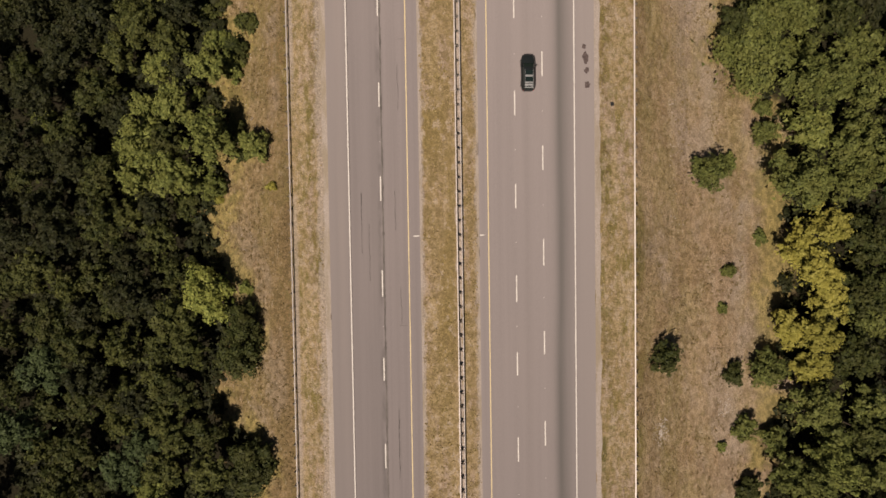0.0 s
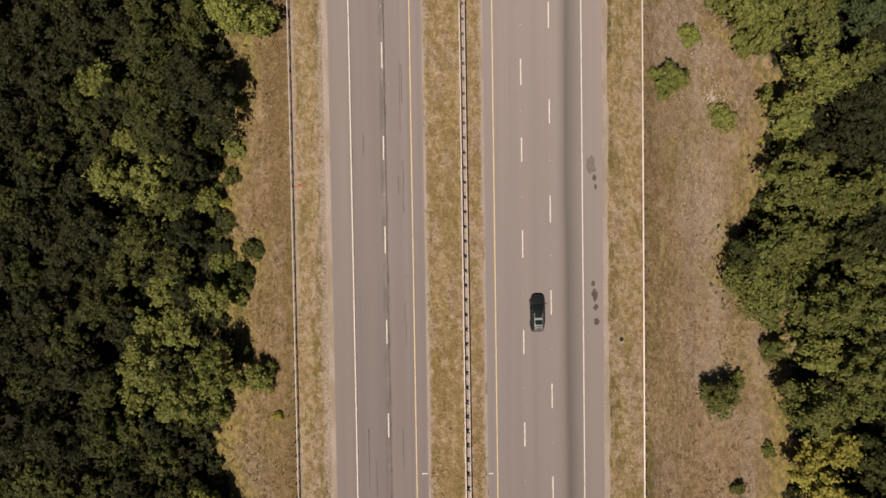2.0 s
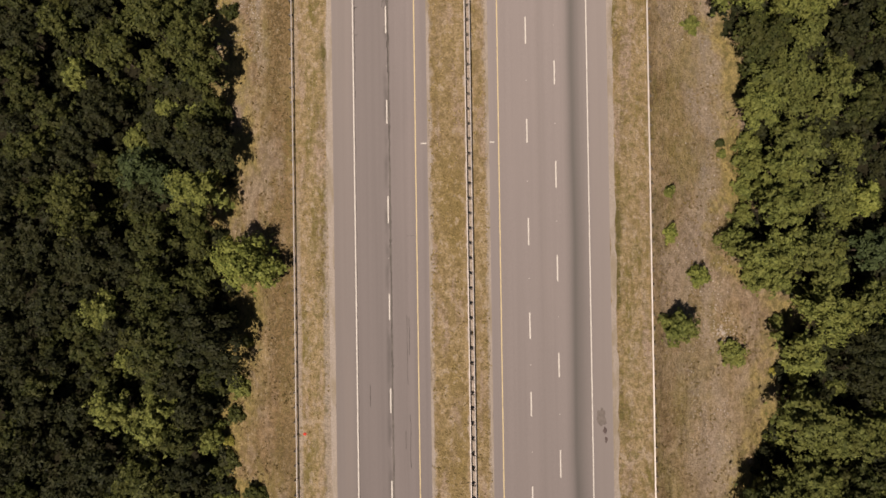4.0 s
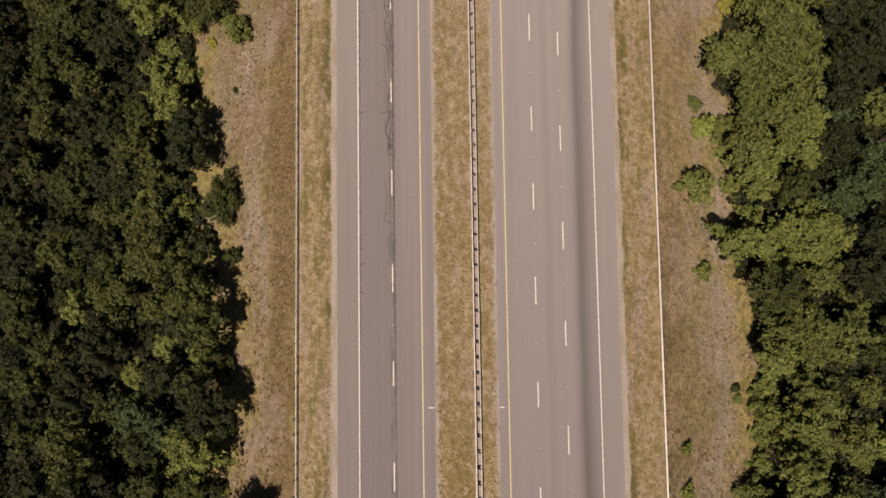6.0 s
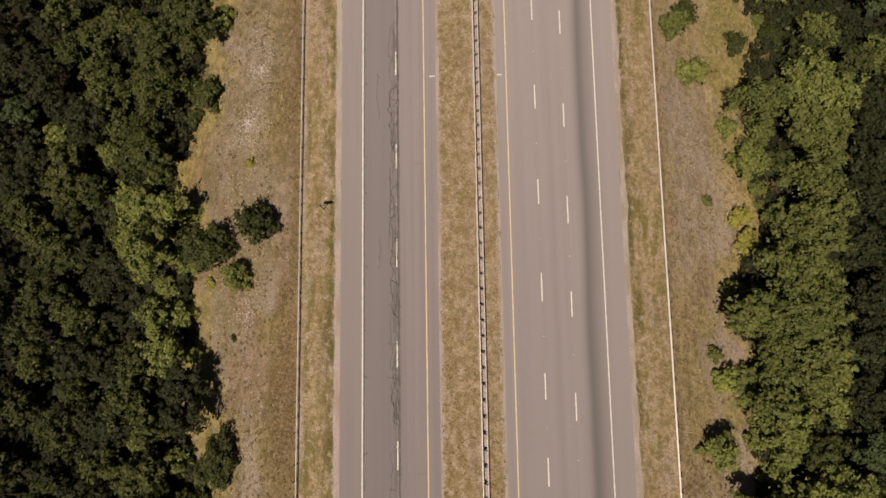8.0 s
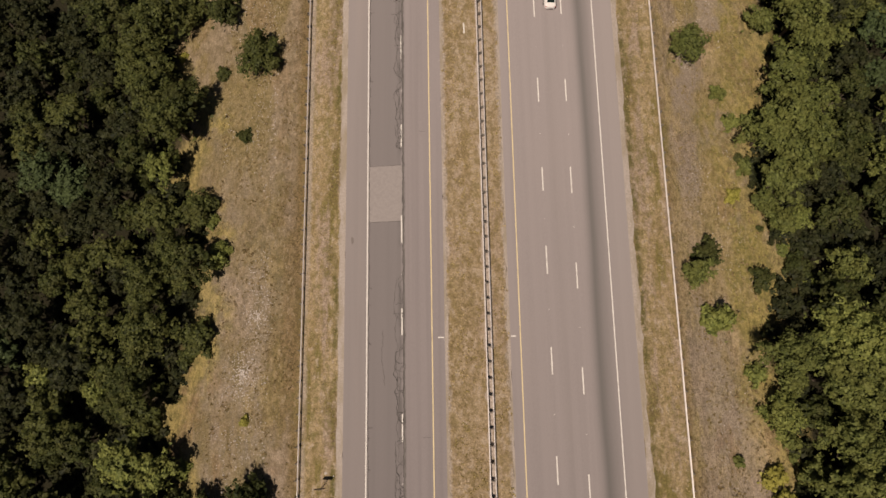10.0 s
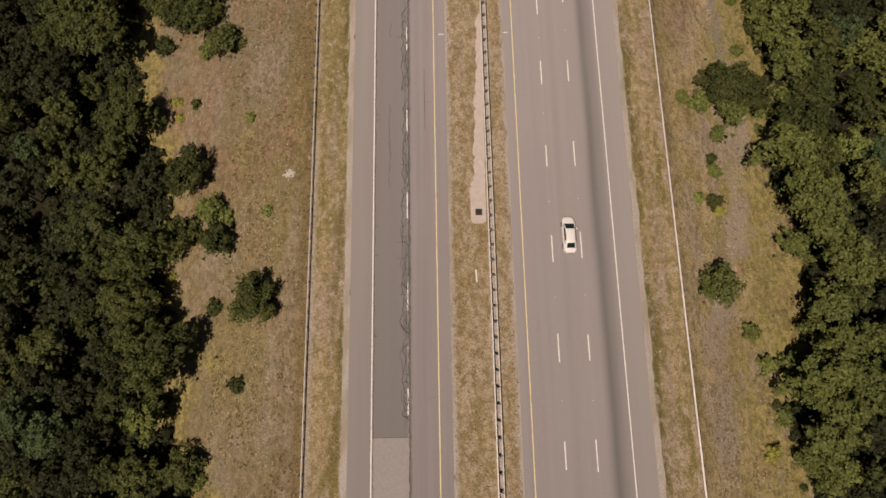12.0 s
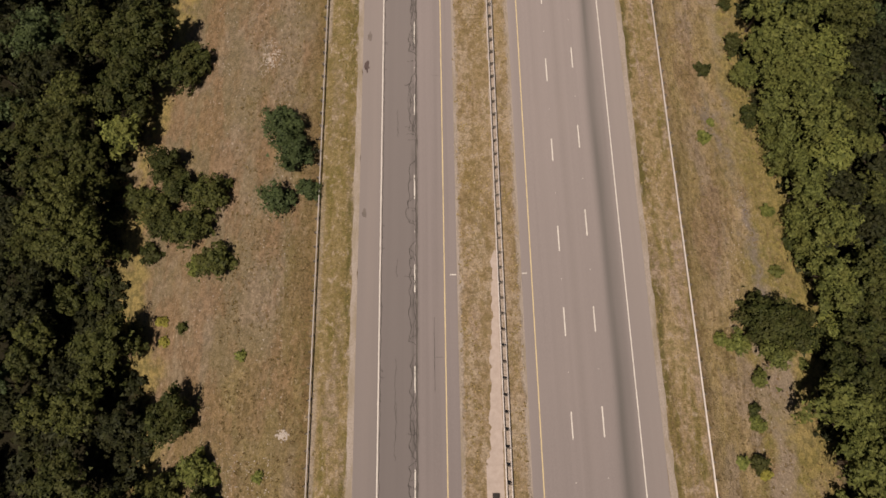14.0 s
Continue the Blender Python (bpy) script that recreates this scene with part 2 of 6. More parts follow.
c = p.mix(where(p.calc("MAXIMUM", p.span(xw, -41.0, -43.5), p.band(0, -33.6, -30.9, 0.6)), p.span(p.grain(0.2, 4, (1, 0.35, 1), shift=29.0), 0.38, 0.58, 0.15, 0.85)), c, p.mix(p.span(dots, 0.4, 0.6), (0.170, 0.104, 0.048), (0.150, 0.118, 0.044)))
c = p.mix(p.span(clump, 0.49, 0.60, 0.0, 0.6), c, p.mix(p.span(mid, 0.4, 0.6), (0.120, 0.078, 0.032), (0.118, 0.098, 0.034)))
c = p.mix(p.span(clump, 0.45, 0.35, 0.0, 0.6), c, (0.335, 0.258, 0.172))
c = p.mix(where(p.span(x, -31, -34), p.span(y, 170, 215), p.span(p.grain(0.16, 4, (1, 0.6, 1), shift=68.0), 0.46, 0.60, 0.0, 0.75)), c, p.mix(p.span(dots, 0.4, 0.6), (0.120, 0.105, 0.034), (0.175, 0.142, 0.055)))
c = p.mix(1.0, c, p.ramp(p.grain(0.35, 5, (1.2, 0.3, 1), rough=0.65, shift=73.0), (0.30, 0.70), (0.5, 1.0), (0.70, 1.22)), "MULTIPLY")
# mown strips beside the carriageways: straw, olive drifts and bare soil
verge = p.calc("MAXIMUM", p.band(0, -30.5, -25.4, 0.25), p.band(0, 11.0, 16.2, 0.25))
v = p.mix(p.span(p.grain(0.4, 4, (1.3, 0.22, 1), shift=9.0), 0.36, 0.60), STRAW, TAN)
v = p.mix(p.span(p.grain(0.45, 4, (1.2, 0.25, 1), shift=21.0), 0.52, 0.63, 0.0, 0.85), v, OLIVE)
v = p.mix(p.span(p.grain(0.35, 4, (1.2, 0.2, 1), shift=37.0), 0.50, 0.64, 0.0, 0.95), v, SOIL)
v = p.mix(where(p.calc("MAXIMUM", p.band(0, 11.4, 12.9, 0.6), p.band(0, -27.6, -25.8, 0.7)), p.span(p.grain(0.3, 4, (1, 0.3, 1), shift=4.0), 0.47, 0.62, 0, 0.85)), v, p.mix(p.span(dots, 0.4, 0.6), UMBER, OLIVE))
v = p.mix(where(p.span(y, 130, 40, 0.0, 1.0), p.span(p.grain(1.1, 4, (1, 0.5, 1), shift=83.0), 0.48, 0.62, 0.0, 0.75)), v, p.mix(mid, (0.33, 0.265, 0.205), STRAW))
v = p.mix(p.span(tuft, 0.38, 0.48, 0.45, 0.0), v, p.mix(0.6, OLIVE, UMBER))
v = p.mix(where(p.span(x, 0.0, -1.0), p.span(y, 190, 245, 0.0, 0.5)), v, p.mix(p.span(dots, 0.4, 0.6), (0.112, 0.090, 0.026), (0.190, 0.150, 0.055)))
v = p.mix(p.span(clump, 0.49, 0.60, 0.0, 0.6), v, p.mix(p.span(mid, 0.4, 0.6), (0.150, 0.112, 0.040), (0.130, 0.112, 0.036)))
v = p.mix(p.span(clump, 0.46, 0.36, 0.0, 0.7), v, (0.355, 0.285, 0.215))
tufts = p.calc("MAXIMUM", p.band(0, 11.3, 12.1, 0.35), p.band(0, -26.6, -25.9, 0.3))
v = p.mix(where(tufts, p.span(p.grain(0.16, 3, (1, 0.5, 1), shift=19.0), 0.46, 0.58), p.span(clump, 0.40, 0.52, 0.3, 0.9)), v, (0.095, 0.082, 0.026))
sway = p.calc("ADD", x, p.span(p.grain(0.9, 4, (1, 0.5, 1), shift=13.0), 0.3, 0.7, -0.35, 0.35, False))
rim = p.calc("MAXIMUM", p.calc("MAXIMUM", p.calc("MULTIPLY", p.span(sway, 11.5, 11.0), p.span(x, 0.0, 1.0)), p.calc("MULTIPLY", p.span(p.calc("ADD", sway, p.span(y, 110, 50, 0.0, 0.8)), -26.1, -25.6), p.span(x, 0.0, -1.0))), p.calc("MULTIPLY", p.band(0, -30.4, -29.7, 0.25), p.span(p.grain(0.1, 3, (1, 0.3, 1), shift=6.0), 0.40, 0.55)))
v = p.mix(p.calc("MULTIPLY", rim, 0.7), v, p.mix(p.span(dots, 0.35, 0.6), (0.27, 0.222, 0.185), (0.35, 0.292, 0.250)))
c = p.mix(verge, c, v)
# the median: tan, with olive-brown tussocks in drifts and washed soil
median = p.band(0, -12.9, -4.8, 0.2)
m = p.mix(p.span(p.grain(0.35, 4, (1.2, 0.3, 1), shift=44.0), 0.38, 0.62), TAN, STRAW)
m = p.mix(p.span(p.grain(0.4, 4, (1.2, 0.3, 1), shift=57.0), 0.50, 0.64, 0.0, 0.9), m, SOIL)
m = p.mix(where(p.span(dots, 0.46, 0.64, 0.0, 0.8), p.span(p.grain(0.3, 3, (1, 0.4, 1), shift=66.0), 0.34, 0.60, 0.1, 1.0)), m, p.mix(0.5, OLIVE, RUST))
m = p.mix(where(p.band(0, -12.2, -8.2, 0.5), p.span(p.grain(0.14, 3, (1, 0.35, 1), shift=25.0), 0.44, 0.62, 0.0, 0.85)), m, p.mix(p.span(dots, 0.4, 0.6), (0.165, 0.120, 0.040), (0.250, 0.180, 0.075)))
m = p.mix(where(p.span(y, 70, 150, 0.0, 0.55), p.span(p.grain(0.2, 4, (1, 0.3, 1), shift=38.0), 0.34, 0.56, 0.2, 1.0)), m, p.mix(p.span(dots, 0.4, 0.6), (0.235, 0.170, 0.105), (0.300, 0.228, 0.160)))
north_soil = p.span(y, 165, 205, 0.0, 1.0)
m = p.mix(where(north_soil, p.span(p.grain(0.5, 4, (1, 0.35, 1), shift=58.0), 0.46, 0.60, 0.0, 0.75)), m, p.mix(p.span(dots, 0.35, 0.6), (0.285, 0.220, 0.152), (0.36, 0.288, 0.208)))
m = p.mix(p.span(clump, 0.49, 0.58, 0.0, 0.65), m, p.mix(p.span(mid, 0.4, 0.6), (0.152, 0.108, 0.048), (0.165, 0.124, 0.052)))
m = p.mix(p.span(clump, 0.46, 0.36, 0.0, 0.75), m, (0.350, 0.278, 0.205))
sway = p.calc("ADD", x, p.span(p.grain(0.9, 4, (1, 0.5, 1), shift=11.0), 0.3, 0.7, -0.35, 0.35, False))
under_rail = p.calc("MULTIPLY", p.span(sway, -7.98, -7.78), p.span(sway, -7.22, -7.0, 1.0, 0.0))
m = p.mix(p.calc("MULTIPLY", under_rail, 0.9), m, p.mix(p.span(dots, 0.35, 0.6), (0.30, 0.245, 0.205), (0.40, 0.335, 0.29)))
rim = p.calc("MAXIMUM", p.span(sway, -12.0, -12.5), p.span(sway, -5.6, -5.1))
m = p.mix(p.calc("MULTIPLY", rim, 0.75), m, p.mix(p.span(dots, 0.35, 0.6), (0.27, 0.225, 0.19), (0.36, 0.305, 0.265)))
c = p.mix(median, c, m)
# rust-brown strip below the west rail, stony ground on the slopes
c = p.mix(where(p.band(0, -34.2, -30.8, 0.8), p.span(wide, 0.35, 0.6, 0.2, 0.8)), c, p.mix(p.span(dots, 0.4, 0.6), RUST, UMBER))
scree = p.calc("MAXIMUM", where(zone(-45.0, -35.0, 1.6), p.band(1, 92, 330, 18)), p.calc("MULTIPLY", p.calc("MAXIMUM", p.calc("MAXIMUM", trail(1.7, 1.2, (-100, 32.5), (5, 33.9), (19, 35.8), (29, 35.4), (40, 38), (400, 42)),
                 where(trail(3.2, 2.2, (-100, 20), (15, 27), (40, 26.5), (60, 24), (100, 25), (136, 25), (165, 21), (400, 21)), p.band(1, 16, 172, 10))),
                 where(trail(2.0, 1.2, (-100, 20), (180, 20.5), (197, 21.8), (206, 24), (213, 27.9), (250, 28.2), (400, 28)), p.span(y, 172, 182))), 0.95))
c = p.mix(where(scree, p.span(p.grain(0.3, 5, (1, 0.4, 1), shift=2.0), 0.38, 0.58, 0.20, 0.80)), c, p.mix(p.span(dots, 0.38, 0.64), (0.215, 0.170, 0.128), (0.315, 0.256, 0.205)))
c = p.mix(where(zone(-46.0, -33.5, 1.5), p.span(y, 90, 140), p.span(p.grain(0.12, 4, (1, 0.5, 1), shift=41.0), 0.42, 0.60, 0.0, 0.7)), c, p.mix(p.span(mid, 0.35, 0.6), (0.120, 0.098, 0.040), (0.185, 0.140, 0.070)))
c = p.mix(where(scree, p.span(p.grain(0.2, 4, (1.3, 0.35, 1), shift=15.0), 0.57, 0.68, 0.0, 0.6)), c, SLATE)
lush = where(zone(26.5, 60.0, 2.0), p.band(1, 150, 330, 14))
c = p.mix(where(lush, p.span(mid, 0.30, 0.58, 0.35, 0.90)), c, p.mix(p.span(tuft, 0.4, 0.6), (0.135, 0.118, 0.032), (0.235, 0.188, 0.062)))
c = p.mix(where(p.span(xw, -35.0, -38.0), p.span(y, 185, 225), p.span(p.grain(0.35, 4, (1, 0.5, 1), shift=33.0), 0.40, 0.62, 0.0, 0.55)), c, p.mix(0.45, (0.115, 0.095, 0.032), (0.150, 0.125, 0.115)))
c = p.mix(where(trail(0.8, 0.7, (-100, 28), (220, 28.5), (241, 27.9), (251, 26.8), (263, 23.8), (290, 22), (400, 27)), p.band(1, 228, 264, 4), p.span(tuft, 0.35, 0.6, 0.4, 0.9)), c, SLATE)
c = p.mix(where(trail(1.6, 1.0, (-100, 20), (180, 20.5), (202, 22.5), (206, 25.2), (215, 28.3), (223, 29.7), (232, 27.5), (400, 27)), p.band(1, 190, 232, 5), p.span(mid, 0.3, 0.5, 0.45, 0.9)), c, (0.245, 0.192, 0.145))
c = p.mix(where(trail(1.0, 0.9, (-100, -46), (219, -47), (225, -46), (233, -47.2), (241, -47.9), (400, -50)), p.band(1, 214, 244, 5), p.span(mid, 0.3, 0.55, 0.3, 0.9)), c, (0.210, 0.174, 0.148))
c = p.mix(where(p.span(xw, -47.5, -50.0), p.band(1, 214, 275, 8), p.span(p.grain(0.22, 4, (1, 0.5, 1), shift=47.0), 0.36, 0.56, 0.2, 0.9)), c, p.mix(p.span(dots, 0.4, 0.6), (0.215, 0.135, 0.072), (0.285, 0.208, 0.130)))
c = p.mix(where(p.span(x, -33.5, -36.0), p.span(y, 205, 235), p.span(p.grain(0.16, 4, (1, 0.4, 1), shift=35.0), 0.32, 0.60, 0.15, 0.75)), c, p.mix(p.span(dots, 0.4, 0.6), (0.150, 0.122, 0.075), (0.205, 0.165, 0.118)))
c = p.mix(where(p.span(x, -31.5, -33.5), p.band(1, 186, 226, 9), p.span(p.grain(0.18, 4, (1, 0.5, 1), shift=91.0), 0.34, 0.56, 0.25, 0.85)), c, p.mix(p.span(dots, 0.4, 0.6), (0.150, 0.112, 0.040), (0.235, 0.180, 0.080)))
# large patches of bare pinkish soil, ochre grass and rust on both slopes
slopes = p.calc("MAXIMUM", p.span(x, -31.3, -32.6), p.span(x, 17.0, 18.2))
patch = p.grain(0.085, 5, (1.3, 0.7, 1), rough=0.62, shift=23.0)
c = p.mix(where(slopes, p.span(patch, 0.52, 0.60, 0.0, 0.62)), c, p.mix(p.span(clump, 0.42, 0.58), (0.290, 0.225, 0.176), (0.195, 0.147, 0.112)))
c = p.mix(where(slopes, p.span(patch, 0.45, 0.38, 0.0, 0.55)), c, p.mix(p.span(clump, 0.42, 0.58), (0.255, 0.192, 0.080), (0.150, 0.118, 0.045)))
c = p.mix(where(slopes, p.span(p.grain(0.11, 5, (1.2, 0.6, 1), rough=0.6, shift=43.0), 0.54, 0.62, 0.0, 0.5)), c, p.mix(p.span(clump, 0.42, 0.58), (0.235, 0.150, 0.085), (0.150, 0.095, 0.052)))
c = p.mix(p.calc("MULTIPLY", p.span(x, 17.0, 18.5), p.span(y, 95, 45, 0.0, 0.20)), c, p.mix(p.span(clump, 0.40, 0.60), (0.375, 0.285, 0.180), (0.265, 0.190, 0.105)))
c = p.mix(p.calc("MULTIPLY", p.span(x, -31.2, -32.2), p.span(y, 60, 20, 0.0, 0.40)), c, p.mix(p.span(clump, 0.40, 0.60), (0.215, 0.150, 0.072), (0.115, 0.085, 0.036)))
c = p.mix(p.calc("MULTIPLY", p.span(x, -31.2, -32.2), p.span(y, 135, 170, 0.0, 0.34)), c, p.mix(p.span(clump, 0.40, 0.60), (0.215, 0.158, 0.088), (0.105, 0.079, 0.036)))
c = p.mix(where(p.span(x, -32.0, -33.5), p.span(y, 205, 225), p.span(p.grain(0.14, 5, (1.5, 0.5, 1), rough=0.6, shift=64.0), 0.47, 0.56, 0.0, 0.55)), c, p.mix(p.span(clump, 0.40, 0.60), (0.240, 0.148, 0.085), (0.140, 0.088, 0.046)))
# pale dead stalks
stalks = p.grain(3.2, 4, (1.0, 0.45, 1), rough=0.7, shift=5.0)
c = p.mix(where(slopes, p.span(stalks, 0.56, 0.66, 0.0, 0.5)), c, (0.36, 0.29, 0.205))
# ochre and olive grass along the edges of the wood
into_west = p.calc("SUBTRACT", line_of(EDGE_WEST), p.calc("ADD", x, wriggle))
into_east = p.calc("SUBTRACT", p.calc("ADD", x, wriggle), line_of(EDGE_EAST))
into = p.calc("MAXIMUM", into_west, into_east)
c = p.mix(p.calc("MULTIPLY", p.span(into, -4.0, -1.2, 0.0, 0.75), p.span(p.grain(0.16, 4, shift=77.0), 0.38, 0.52)), c, p.mix(p.span(clump, 0.42, 0.58), (0.285, 0.220, 0.075), (0.150, 0.125, 0.042)))
# fine speckle
c = p.mix(1.0, c, p.ramp(fine, (0.34, 0.66), (0.5, 1.0), (0.66, 1.36)), "MULTIPLY")
# leaf litter under the wood, near black: the trees' shade is in its colour
shaded_floor = p.ramp(fine, (0.25, (0.008, 0.007, 0.003)), (0.6, (0.022, 0.019, 0.008)), (0.85, (0.045, 0.036, 0.017)))
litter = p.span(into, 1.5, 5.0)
c = p.mix(litter, c, shaded_floor)
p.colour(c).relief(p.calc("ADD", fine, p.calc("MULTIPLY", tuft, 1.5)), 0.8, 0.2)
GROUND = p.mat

SLOPE_GRASS = leaf_paint("slope_grass_blades", (0.105, 0.075, 0.032), (0.255, 0.185, 0.100), (0.150, 0.118, 0.040))
GRASS = leaf_paint("grass_blades", (0.17, 0.125, 0.052), (0.40, 0.31, 0.165), (0.20, 0.165, 0.048))
# leaf colours by kind; the tone steps also carry each crown's sun or shade
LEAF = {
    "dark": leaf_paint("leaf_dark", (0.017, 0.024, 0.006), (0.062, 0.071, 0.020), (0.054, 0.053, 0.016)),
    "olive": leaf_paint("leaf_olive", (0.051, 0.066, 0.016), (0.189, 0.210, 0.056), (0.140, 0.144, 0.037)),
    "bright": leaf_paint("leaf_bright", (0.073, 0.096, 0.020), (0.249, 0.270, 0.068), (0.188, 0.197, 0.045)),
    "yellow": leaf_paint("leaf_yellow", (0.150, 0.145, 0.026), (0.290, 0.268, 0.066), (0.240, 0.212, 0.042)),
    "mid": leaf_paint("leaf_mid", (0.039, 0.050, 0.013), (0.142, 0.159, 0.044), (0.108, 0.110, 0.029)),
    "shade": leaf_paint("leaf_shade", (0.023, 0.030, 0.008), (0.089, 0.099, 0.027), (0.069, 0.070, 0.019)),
    # deep: the shade inside the wood put into the leaf colour
    "deep": leaf_paint("leaf_deep_shade", (0.009, 0.012, 0.005), (0.036, 0.041, 0.015), (0.031, 0.030, 0.010)),
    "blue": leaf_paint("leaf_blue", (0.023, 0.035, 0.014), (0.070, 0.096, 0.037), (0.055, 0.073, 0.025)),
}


# ---------------------------------------------------------------- mesh helpers
def mesh_from(name, verts, faces, mats, slots=None):
    me = bpy.data.meshes.new(name)
    me.from_pydata([tuple(v) for v in verts], [], [tuple(f) for f in faces])
    for m in mats if isinstance(mats, (list, tuple)) else [mats]:
        me.materials.append(m)
    if slots is not None:
        me.polygons.foreach_set("material_index", slots)
    me.update()
    return me


def mesh_of_leaves(name, corners, mats):
    """A mesh of loose polygons from an array (n, sides, 3)."""
    n, k = corners.shape[:2]
    me = bpy.data.meshes.new(name)
    me.vertices.add(k * n), me.loops.add(k * n), me.polygons.add(n)
    me.vertices.foreach_set("co", np.ascontiguousarray(corners, dtype=np.float32).ravel())
    me.loops.foreach_set("vertex_index", np.arange(k * n, dtype=np.int32))
    me.polygons.foreach_set("loop_start", np.arange(0, k * n, k, dtype=np.int32))
    me.polygons.foreach_set("loop_total", np.full(n, k, dtype=np.int32))
    for m in mats:
        me.materials.append(m)
    me.update(calc_edges=True)
    return me


def child(name, me, parent, label="", m=None):
    ob = new(name, me)
    ob.parent = parent
    if m is not None:
        ob.matrix_basis = m
    return tagged(ob, label)


def part(name, bm, material, parent, label="", bevel=0.0):
    if bevel:
        bmesh.ops.bevel(bm, geom=bm.edges[:], offset=bevel, segments=2, affect="EDGES", clamp_overlap=True)
    me = bpy.data.meshes.new(name)
    bm.to_mesh(me)
    bm.free()
    me.materials.append(material)
    return child(name, me, parent, label)


def box_bm(x0, x1, y0, y1, z0, z1, bm=None):
    bm = bm or bmesh.new()
    bmesh.ops.create_cube(bm, size=1, matrix=Matrix.LocRotScale(((x0 + x1) / 2, (y0 + y1) / 2, (z0 + z1) / 2), None, (x1 - x0, y1 - y0, z1 - z0)))
    return bm


# ---------------------------------------------------------------- the lie of the land
WEST = ((-2500, -30), (-400, -26), (-150, -20), (-80, -17), (-60, -14.8), (-53, -12.5), (-48, -10.2), (-44, -8.2), (-38.7, -5.9), (-34, -3.4), (-30.6, -2.35), (-25.6, -1.5))
EAST = ((10.7, -1.35), (16.2, -2.35), (19.2, -4.3), (22.5, -6), (25, -7.3), (30, -8.7), (36, -10.8), (42, -12.4), (55, -14), (150, -18), (400, -24), (2500, -30))


def road_z(x):
    return -0.0043 * (x + 7.0) ** 2


def land_z(x):
    if x < -25.6:
        return float(np.interp(x, *zip(*WEST)))
    if x > 10.7:
        return float(np.interp(x, *zip(*EAST)))
    return road_z(x)


def bumpy(x, y):
    out = min(1.0, max(0.0, -30.0 - x, x - 16.0) / 6)
    return out * (0.35 * noise.noise((x * 0.16, y * 0.16, 0.0)) + 0.12 * noise.noise((x * 0.7, y * 0.7, 3.0)))


def ground_z(x, y):
    return land_z(x) + bumpy(x, y)


xs = [-2500, -1200, -600, -300, -200, -150, -120, -100, -90] + list(np.arange(-82, -31.5, 1.5)) + [-30.6, -29, -27.5, -26, -25.2, -25.0, -24.9]
xs += [-12.95, -12.85, -12.6, -11.5, -10, -8.5, -7, -5.8, -5.1, -4.78, -4.68, 10.5, 10.6, 10.8, 11.6, 13, 14.5, 16.2] + list(np.arange(17.5, 66, 1.5)) + [75, 90, 110, 150, 250, 400, 800, 1500, 2500]
ys = [-2500, -1200, -600, -300, -180, -120, -90] + list(np.arange(-75, 335, 2.0)) + [350, 380, 430, 520, 700, 1200, 2500]
verts = []
for yy in ys:
    for xx in xs:
        under = -25.05 < xx < -12.8 or -4.82 < xx < 10.55
        verts.append((xx, yy, ground_z(xx, yy) - (0.25 if under else 0.0)))
nx = len(xs)
faces = [(j * nx + i, j * nx + i + 1, (j + 1) * nx + i + 1, (j + 1) * nx + i) for j in range(len(ys) - 1) for i in range(nx - 1)]
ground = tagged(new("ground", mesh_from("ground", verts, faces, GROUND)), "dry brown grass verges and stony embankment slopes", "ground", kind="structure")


# ---------------------------------------------------------------- carriageways
def strip(name, x0, x1, y0, y1, lift, material, parent=None, thick=0.0, steps=0, jag=0.0):
    """A flat ribbon on the road's crown, with a thickness if wanted; jag makes its long edges ragged."""
    cols = list(np.linspace(x0, x1, (steps or max(1, int((x1 - x0) / 1.2))) + 1))
    rows = [y0, y1] if not jag else list(np.arange(y0, y1 + 0.1, 1.2))
    v, f = [], []
    for yy in rows:
        for i, xx in enumerate(cols):
            side = -1 if i == 0 else (1 if i == len(cols) - 1 else 0)
            xx = xx + side * jag * (noise.noise((xx, yy * 0.45, 7.0)) + 0.6 * noise.noise((xx, yy * 1.7, 2.0)))
            v.append((xx, yy, road_z(xx) + lift))
    n = len(cols)
    for j in range(len(rows) - 1):
        f += [(j * n + i, j * n + i + 1, (j + 1) * n + i + 1, (j + 1) * n + i) for i in range(n - 1)]
    if thick:
        k = len(v)
        v += [(a, b, d - thick) for a, b, d in v]
        f += [tuple(k + i for i in reversed(q)) for q in f]
        for j in range(len(rows) - 1):
            a, b = j * n, (j + 1) * n
            f += [(a, b, b + k, a + k), (a + n - 1, a + n - 1 + k, b + n - 1 + k, b + n - 1)]
        f += [(i, i + k, i + 1 + k, i + 1) for i in range(n - 1)]
        f += [((len(rows) - 1) * n + i, (len(rows) - 1) * n + i + 1, (len(rows) - 1) * n + i + 1 + k, (len(rows) - 1) * n + i + k) for i in range(n - 1)]
    ob = new(name, mesh_from(name, v, f, material))
    ob.parent = parent
    return ob


SOUTH, NORTH = -600.0, 900.0
west_road = tagged(strip("road_west", -25.1, -12.75, SOUTH, NORTH, 0.03, ASPHALT_WEST, thick=0.2), "worn grey asphalt carriageway with two lanes and long cracks", "road", kind="structure")
east_road = tagged(strip("road_east", -4.87, 10.65, SOUTH, NORTH, 0.03, ASPHALT_EAST, thick=0.2), "three-lane grey asphalt carriageway with a dark worn track", "road", kind="structure")
for name, a, b in (("pavement_west_shoulder", -25.85, -25.02), ("pavement_median_west", -12.86, -12.45), ("pavement_median_east", -5.12, -4.78), ("pavement_east_shoulder", 10.55, 11.4)):
    tagged(strip(name, a, b, -80, 340, 0.015, GRAVEL, jag=0.26, thick=0.03, steps=2), "crumbling pale gravel edge beside the asphalt", "gravel edge", kind="structure")

